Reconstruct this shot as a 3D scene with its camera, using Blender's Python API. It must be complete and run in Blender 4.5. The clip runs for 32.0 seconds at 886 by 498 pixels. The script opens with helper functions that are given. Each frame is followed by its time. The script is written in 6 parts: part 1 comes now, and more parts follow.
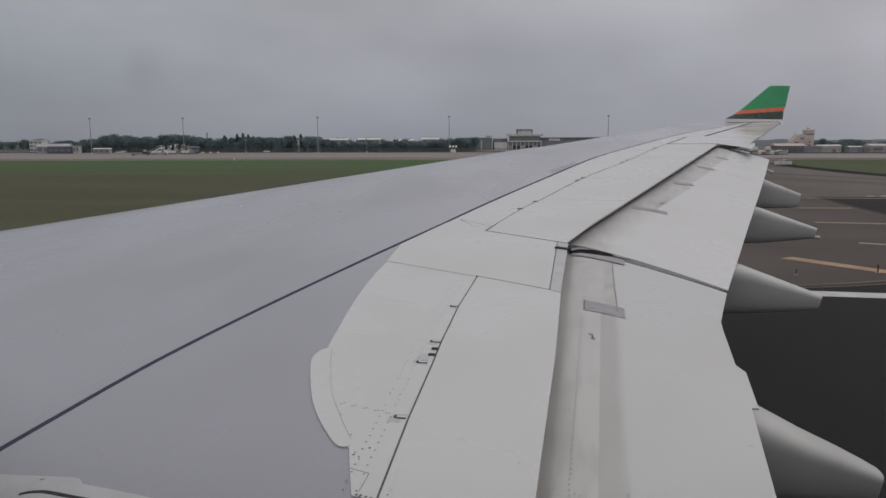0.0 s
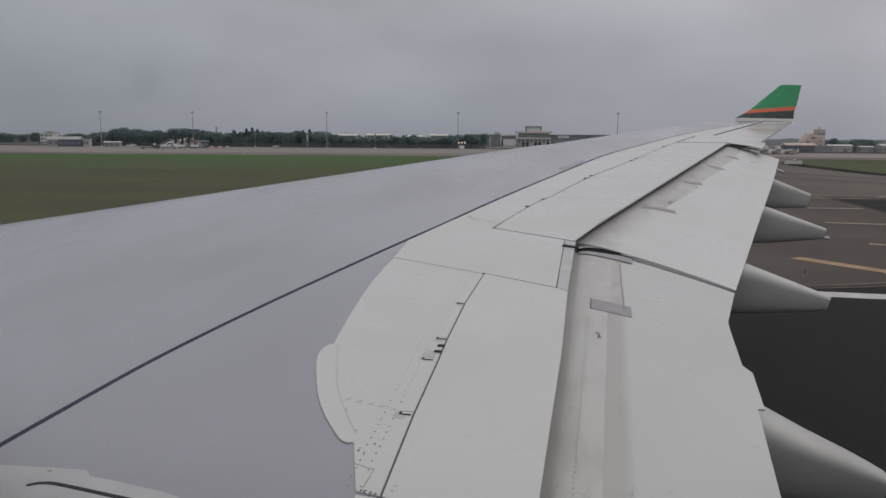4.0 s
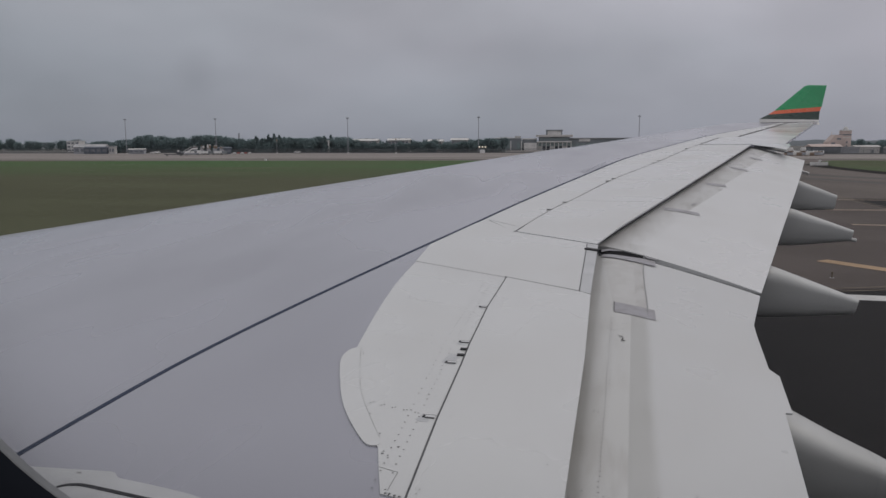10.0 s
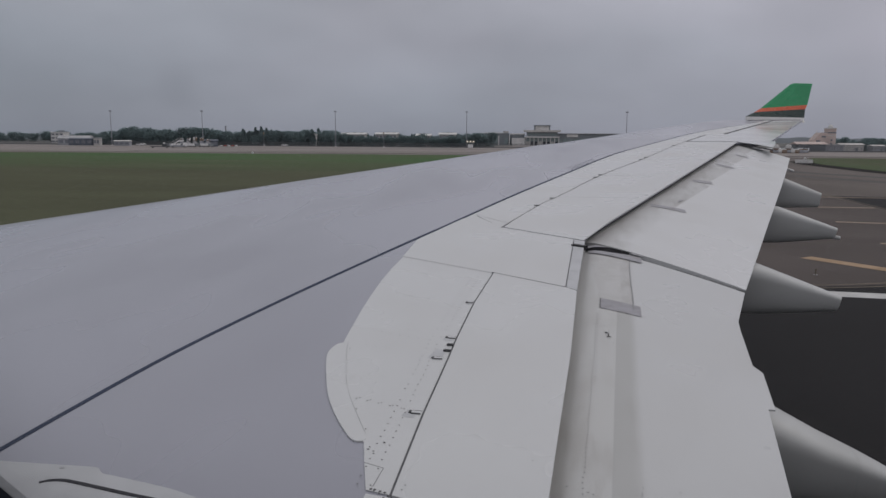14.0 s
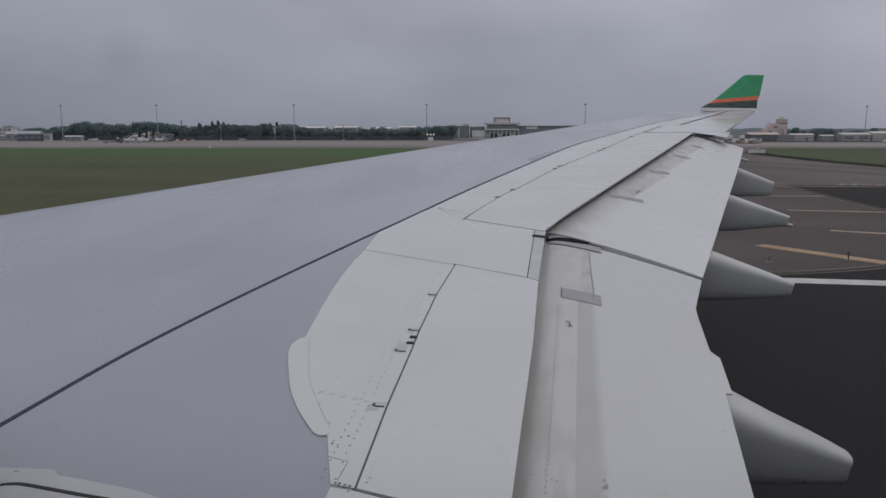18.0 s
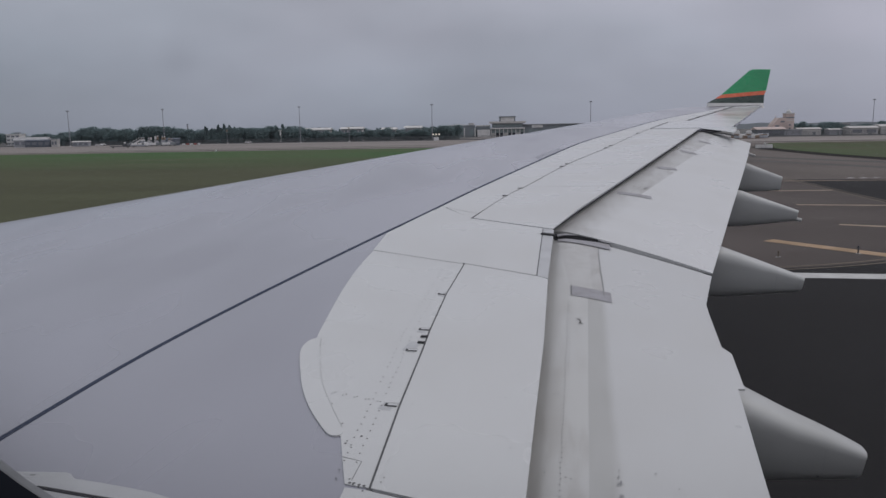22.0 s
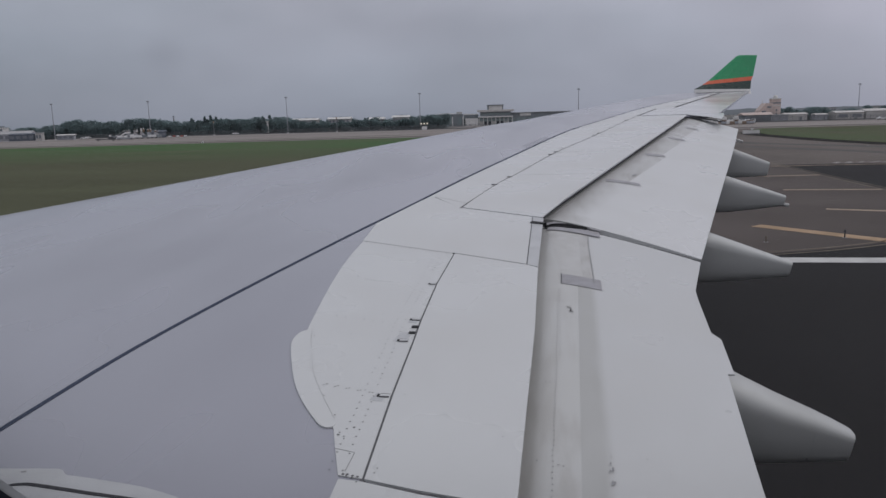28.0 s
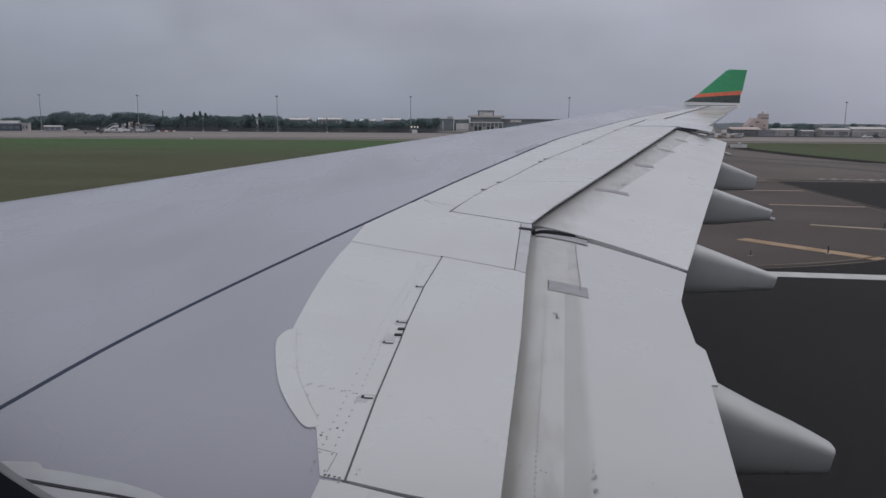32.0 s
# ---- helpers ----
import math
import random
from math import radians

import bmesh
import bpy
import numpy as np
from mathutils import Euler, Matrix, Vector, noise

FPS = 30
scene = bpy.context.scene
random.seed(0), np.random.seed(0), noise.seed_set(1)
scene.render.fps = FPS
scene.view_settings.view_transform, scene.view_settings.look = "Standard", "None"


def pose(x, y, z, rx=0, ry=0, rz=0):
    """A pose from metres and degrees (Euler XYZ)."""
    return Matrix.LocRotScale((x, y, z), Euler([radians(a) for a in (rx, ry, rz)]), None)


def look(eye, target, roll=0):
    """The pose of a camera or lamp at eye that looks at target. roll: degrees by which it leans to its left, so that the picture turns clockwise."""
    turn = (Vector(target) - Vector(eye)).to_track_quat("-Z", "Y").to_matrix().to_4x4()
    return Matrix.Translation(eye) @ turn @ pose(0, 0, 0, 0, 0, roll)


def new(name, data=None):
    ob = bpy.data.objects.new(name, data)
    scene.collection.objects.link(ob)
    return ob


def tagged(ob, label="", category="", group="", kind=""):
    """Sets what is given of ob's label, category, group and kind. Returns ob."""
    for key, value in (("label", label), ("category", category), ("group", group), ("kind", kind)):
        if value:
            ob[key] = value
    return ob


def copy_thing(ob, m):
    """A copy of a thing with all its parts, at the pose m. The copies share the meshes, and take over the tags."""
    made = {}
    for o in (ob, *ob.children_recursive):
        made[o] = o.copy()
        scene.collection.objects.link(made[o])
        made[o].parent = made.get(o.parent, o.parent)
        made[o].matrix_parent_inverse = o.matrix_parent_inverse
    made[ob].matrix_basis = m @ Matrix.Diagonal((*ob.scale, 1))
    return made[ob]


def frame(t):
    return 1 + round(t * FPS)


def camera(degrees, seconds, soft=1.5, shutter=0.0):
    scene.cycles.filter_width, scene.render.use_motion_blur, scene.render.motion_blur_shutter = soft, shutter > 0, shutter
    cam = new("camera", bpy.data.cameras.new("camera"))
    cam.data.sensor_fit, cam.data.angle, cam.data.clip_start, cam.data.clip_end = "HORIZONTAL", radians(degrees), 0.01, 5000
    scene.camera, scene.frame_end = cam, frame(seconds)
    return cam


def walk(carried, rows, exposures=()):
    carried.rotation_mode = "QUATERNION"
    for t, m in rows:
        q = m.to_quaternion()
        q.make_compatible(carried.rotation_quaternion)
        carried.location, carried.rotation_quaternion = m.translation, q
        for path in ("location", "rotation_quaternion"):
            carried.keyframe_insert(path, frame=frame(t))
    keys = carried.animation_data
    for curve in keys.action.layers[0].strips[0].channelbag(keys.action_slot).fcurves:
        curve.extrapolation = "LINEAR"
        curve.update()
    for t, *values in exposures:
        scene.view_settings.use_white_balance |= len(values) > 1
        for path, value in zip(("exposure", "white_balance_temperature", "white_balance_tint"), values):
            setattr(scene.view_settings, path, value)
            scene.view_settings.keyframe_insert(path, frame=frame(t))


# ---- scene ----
cam = camera(62.0, 32.0)
WAY = [
    (0, pose(0.0378, 0.0075, 5.7023, 81.825, 0.202, 11.167)),
    (0.5, pose(0.0400, 0.0093, 5.6994, 81.835, 0.342, 11.300)),
    (1, pose(0.0389, 0.0126, 5.6962, 81.776, 0.211, 11.387)),
    (1.5, pose(0.0401, 0.0136, 5.6959, 81.680, -0.045, 11.459)),
    (2, pose(0.0383, 0.0098, 5.7049, 81.561, -0.143, 11.803)),
    (2.5, pose(0.0389, 0.0204, 5.6979, 81.665, -0.190, 11.611)),
    (3, pose(0.0390, 0.0075, 5.7035, 81.615, -0.303, 11.347)),
    (3.5, pose(0.0420, 0.0071, 5.7068, 81.512, -0.278, 11.866)),
    (5.5, pose(0.0421, 0.0020, 5.7094, 81.709, -0.378, 11.566)),
    (6, pose(0.0455, 0.0014, 5.7120, 81.684, -0.204, 11.466)),
    (6.5, pose(0.0388, 0.0089, 5.7043, 81.614, -0.197, 11.659)),
    (7, pose(0.0427, 0.0104, 5.7080, 81.703, -0.029, 11.891)),
    (7.5, pose(0.0278, 0.0149, 5.7058, 81.818, -0.066, 12.145)),
    (8, pose(0.0336, 0.0133, 5.7058, 81.789, 0.094, 12.355)),
    (8.5, pose(0.0341, 0.0099, 5.7116, 81.754, 0.122, 12.571)),
    (9, pose(0.0404, 0.0064, 5.7095, 81.866, 0.248, 12.904)),
    (9.5, pose(0.0368, 0.0026, 5.7064, 81.846, 0.172, 13.133)),
    (10, pose(0.0348, -0.0009, 5.7028, 81.876, 0.197, 13.416)),
    (10.5, pose(0.0322, 0.0021, 5.7020, 81.866, 0.101, 13.582)),
    (11, pose(0.0328, -0.0023, 5.6987, 81.901, 0.080, 13.647)),
    (11.5, pose(0.0361, -0.0046, 5.7045, 81.864, -0.083, 13.614)),
    (12, pose(0.0241, 0.0101, 5.6966, 81.798, -0.250, 13.418)),
    (12.5, pose(0.0247, 0.0053, 5.7019, 81.616, -0.329, 13.110)),
    (13, pose(0.0366, -0.0043, 5.7108, 81.498, -0.190, 12.956)),
    (13.5, pose(0.0369, -0.0006, 5.7081, 81.512, -0.269, 12.719)),
    (14, pose(0.0356, 0.0018, 5.7109, 81.451, -0.301, 12.493)),
    (14.5, pose(0.0404, -0.0020, 5.7114, 81.467, -0.241, 12.246)),
    (16.5, pose(0.0304, 0.0104, 5.7053, 82.200, 0.060, 10.660)),
    (17, pose(0.0326, 0.0126, 5.7021, 81.706, 0.026, 10.207)),
    (17.5, pose(0.0350, -0.0002, 5.7102, 81.194, 0.047, 10.238)),
    (18, pose(0.0366, 0.0047, 5.7025, 80.917, 0.089, 9.440)),
    (18.5, pose(0.0306, -0.0041, 5.6939, 80.508, 0.214, 9.472)),
    (19, pose(0.0268, -0.0260, 5.7025, 80.638, 0.004, 10.084)),
    (19.5, pose(0.0248, -0.0080, 5.6978, 81.079, 0.016, 10.341)),
    (20, pose(0.0217, -0.0009, 5.7003, 81.010, -0.088, 10.066)),
    (20.5, pose(0.0232, -0.0079, 5.7032, 80.831, -0.131, 9.902)),
    (21, pose(0.0151, -0.0087, 5.7014, 80.878, 0.097, 9.875)),
    (21.5, pose(0.0218, -0.0130, 5.7025, 80.965, 0.542, 10.044)),
    (22, pose(0.0206, -0.0012, 5.7003, 80.902, 0.974, 9.855)),
    (22.5, pose(0.0152, -0.0144, 5.7051, 80.807, 1.328, 9.768)),
    (23, pose(0.0175, -0.0079, 5.7015, 81.026, 1.280, 9.405)),
    (23.5, pose(0.0087, -0.0055, 5.6868, 81.143, 0.736, 9.552)),
    (24, pose(-0.0021, -0.0069, 5.6922, 81.063, 0.255, 9.722)),
    (24.5, pose(0.0063, -0.0062, 5.6923, 80.924, 0.251, 9.476)),
    (25, pose(0.0059, -0.0060, 5.6915, 80.792, 0.548, 9.213)),
    (25.5, pose(0.0041, -0.0197, 5.6989, 80.795, 0.241, 9.482)),
    (27.5, pose(0.0134, 0.0115, 5.6991, 80.556, 1.113, 9.031)),
    (28, pose(0.0175, 0.0043, 5.7035, 80.056, 1.592, 8.938)),
    (28.5, pose(0.0068, 0.0013, 5.7018, 79.999, 0.607, 9.284)),
    (29, pose(0.0047, 0.0097, 5.7031, 79.737, 0.502, 9.000)),
    (29.5, pose(0.0059, 0.0067, 5.7049, 79.672, 0.187, 9.065)),
    (30, pose(0.0158, 0.0105, 5.7010, 80.161, 0.149, 9.117)),
    (30.5, pose(0.0070, 0.0200, 5.6942, 80.379, -0.264, 8.373)),
    (31, pose(0.0036, 0.0015, 5.6960, 80.462, -0.419, 8.101)),
    (31.5, pose(0.0024, 0.0097, 5.6938, 80.506, -0.373, 8.202)),
    (32, pose(0.0025, 0.0099, 5.6945, 80.362, -0.316, 8.211)),

]
EXPOSURES = [(0.0, -0.07, 6950.0, 9.0), (6.0, -0.05, 6950.0, 8.5), (9.0, -0.08, 6850.0, 9.0), (12.0, -0.12, 6750.0, 9.5), (17.0, -0.17, 6550.0, 10.0), (21.0, -0.065, 6500.0, 10.0), (25.0, -0.06, 6480.0, 10.0), (32.0, -0.06, 6470.0, 10.0)]
walk(cam, WAY, EXPOSURES)

# ---------------------------------------------------------------- world and sun
world = bpy.data.worlds.new("overcast_sky")
scene.world = world
world.use_nodes = True
wn, wl = world.node_tree.nodes, world.node_tree.links
wn.clear()


sky = wn.new("ShaderNodeTexSky")
sky.sky_type, sky.sun_disc, sky.sun_elevation, sky.sun_rotation = "NISHITA", False, radians(57), radians(68)
coord = wn.new("ShaderNodeTexCoord")
split = wn.new("ShaderNodeSeparateXYZ")
wl.new(coord.outputs["Generated"], split.inputs[0])
# cloud deck: brighter overhead than at the horizon, with soft uneven cloud
deck = wn.new("ShaderNodeValToRGB")
deck.color_ramp.elements[0].position, deck.color_ramp.elements[0].color = 0.0, (0.25, 0.263, 0.325, 1)
deck.color_ramp.elements[1].position, deck.color_ramp.elements[1].color = 1.0, (0.60, 0.595, 0.645, 1)
for at, c in ((0.03, (0.27, 0.283, 0.345, 1)), (0.16, (0.36, 0.365, 0.425, 1)), (0.45, (0.475, 0.475, 0.53, 1))):
    e = deck.color_ramp.elements.new(at)
    e.color = c
wl.new(split.outputs["Z"], deck.inputs[0])
stretch = wn.new("ShaderNodeMapping")
stretch.inputs["Scale"].default_value = (1.0, 1.0, 2.3)
wl.new(coord.outputs["Generated"], stretch.inputs[0])
cloud = wn.new("ShaderNodeTexNoise")
cloud.inputs["Scale"].default_value, cloud.inputs["Detail"].default_value, cloud.inputs["Roughness"].default_value = 3.1, 5.0, 0.5
wl.new(stretch.outputs[0], cloud.inputs["Vector"])
cr = wn.new("ShaderNodeMapRange")
cr.inputs["From Min"].default_value, cr.inputs["From Max"].default_value = 0.3, 0.7
cr.inputs["To Min"].default_value, cr.inputs["To Max"].default_value = 0.87, 1.13
wl.new(cloud.outputs["Fac"], cr.inputs["Value"])
mul = wn.new("ShaderNodeVectorMath")
mul.operation = "SCALE"
# the cloud is thinner, and brighter, towards the hidden sun
side = wn.new("ShaderNodeMath")
side.operation = "MULTIPLY_ADD"
side.inputs[1].default_value, side.inputs[2].default_value = 0.29, 1.09
wl.new(split.outputs["X"], side.inputs[0])
lit = wn.new("ShaderNodeMath")
lit.operation = "MULTIPLY"
wl.new(cr.outputs[0], lit.inputs[0])
wl.new(side.outputs[0], lit.inputs[1])
# and slightly greener away from it
tint = wn.new("ShaderNodeMapRange")
tint.inputs[1].default_value, tint.inputs[2].default_value, tint.inputs[3].default_value, tint.inputs[4].default_value = -0.7, 0.3, 0.95, 1.01
wl.new(split.outputs["X"], tint.inputs[0])
tinted, hue = wn.new("ShaderNodeVectorMath"), wn.new("ShaderNodeCombineXYZ")
tinted.operation = "MULTIPLY"
hue.inputs[1].default_value = hue.inputs[2].default_value = 1.0
blush = wn.new("ShaderNodeTexNoise")
blush.inputs["Scale"].default_value, blush.inputs["Detail"].default_value = 2.3, 3.0
wl.new(stretch.outputs[0], blush.inputs["Vector"])
warm = wn.new("ShaderNodeMath")
warm.operation = "MULTIPLY_ADD"
warm.inputs[1].default_value, warm.inputs[2].default_value = 0.12, 0.94
wl.new(blush.outputs["Fac"], warm.inputs[0])
reds = wn.new("ShaderNodeMath")
reds.operation = "MULTIPLY"
wl.new(warm.outputs[0], reds.inputs[0])
wl.new(tint.outputs[0], reds.inputs[1])
wl.new(reds.outputs[0], hue.inputs[0])
wl.new(deck.outputs["Color"], tinted.inputs[0])
wl.new(hue.outputs[0], tinted.inputs[1])
wl.new(tinted.outputs[0], mul.inputs[0])
wl.new(lit.outputs[0], mul.inputs["Scale"])
bg_deck, bg_sky, both, wout = wn.new("ShaderNodeBackground"), wn.new("ShaderNodeBackground"), wn.new("ShaderNodeAddShader"), wn.new("ShaderNodeOutputWorld")
wl.new(mul.outputs[0], bg_deck.inputs["Color"])
bg_deck.inputs["Strength"].default_value = 1.0
wl.new(sky.outputs[0], bg_sky.inputs["Color"])
bg_sky.inputs["Strength"].default_value = 0.004
wl.new(bg_deck.outputs[0], both.inputs[0])
wl.new(bg_sky.outputs[0], both.inputs[1])
wl.new(both.outputs[0], wout.inputs[0])

sun_data = bpy.data.lights.new("sun", "SUN")
sun_data.energy, sun_data.angle, sun_data.color = 0.35, radians(35), (1.0, 0.97, 0.92)
sun = new("sun", sun_data)
sun.matrix_world = look((30, 12, 50), (0, 0, 0))


# ---------------------------------------------------------------- materials
def material(name, base, rough=0.5, metal=0.0, grain=0.0, grain_scale=40.0, stain=0.0, stain_scale=1.5, stain_color=None,
             bump=0.0, spec=0.5, stretch=(1, 1, 1), per_object=0.0, stain_detail=6.0):
    m = bpy.data.materials.new(name)
    m.use_nodes = True
    nt = m.node_tree
    n, l = nt.nodes, nt.links
    bsdf = n["Principled BSDF"]
    bsdf.inputs["Roughness"].default_value = rough
    bsdf.inputs["Metallic"].default_value = metal
    bsdf.inputs["Specular IOR Level"].default_value = spec
    tc, mp = n.new("ShaderNodeTexCoord"), n.new("ShaderNodeMapping")
    mp.inputs["Scale"].default_value = stretch
    geo = n.new("ShaderNodeNewGeometry")
    l.new(geo.outputs["Position"], mp.inputs[0])
    col = n.new("ShaderNodeRGB")
    col.outputs[0].default_value = (*base, 1)
    out = col.outputs[0]

    def mix(a, b_color, fac):
        k = n.new("ShaderNodeMix")
        k.data_type = "RGBA"
        l.new(a, k.inputs[6])
        if isinstance(b_color, tuple):
            k.inputs[7].default_value = (*b_color, 1)
        else:
            l.new(b_color, k.inputs[7])
        l.new(fac, k.inputs[0])
        return k.outputs[2]

    def ranged(v, a, b, c, d):
        r = n.new("ShaderNodeMapRange")
        r.inputs[1].default_value, r.inputs[2].default_value, r.inputs[3].default_value, r.inputs[4].default_value = a, b, c, d
        l.new(v, r.inputs[0])
        return r.outputs[0]

    def tex(scale, detail):
        t = n.new("ShaderNodeTexNoise")
        t.inputs["Scale"].default_value, t.inputs["Detail"].default_value = scale, detail
        l.new(mp.outputs[0], t.inputs["Vector"])
        return t.outputs["Fac"]

    if stain:
        s = tex(stain_scale, stain_detail)
        dark = stain_color or tuple(c * 0.55 for c in base)
        out = mix(out, dark, ranged(s, 0.42, 0.72, 0.0, stain))
        l.new(ranged(s, 0.35, 0.7, max(0.05, rough - 0.07), min(1, rough + 0.12)), bsdf.inputs["Roughness"])
    if grain:
        g = tex(grain_scale, 3.0)
        out = mix(out, tuple(c * 0.5 for c in base), ranged(g, 0.35, 0.75, 0.0, grain))
        if bump:
            b = n.new("ShaderNodeBump")
            b.inputs["Strength"].default_value, b.inputs["Distance"].default_value = bump, 0.01
            l.new(g, b.inputs["Height"])
            l.new(b.outputs[0], bsdf.inputs["Normal"])
    if per_object:
        oi = n.new("ShaderNodeObjectInfo")
        hsv = n.new("ShaderNodeHueSaturation")
        l.new(ranged(oi.outputs["Random"], 0, 1, 1 - per_object, 1 + per_object), hsv.inputs["Value"])
        l.new(out, hsv.inputs["Color"])
        out = hsv.outputs[0]
    l.new(out, bsdf.inputs["Base Color"])
    return m


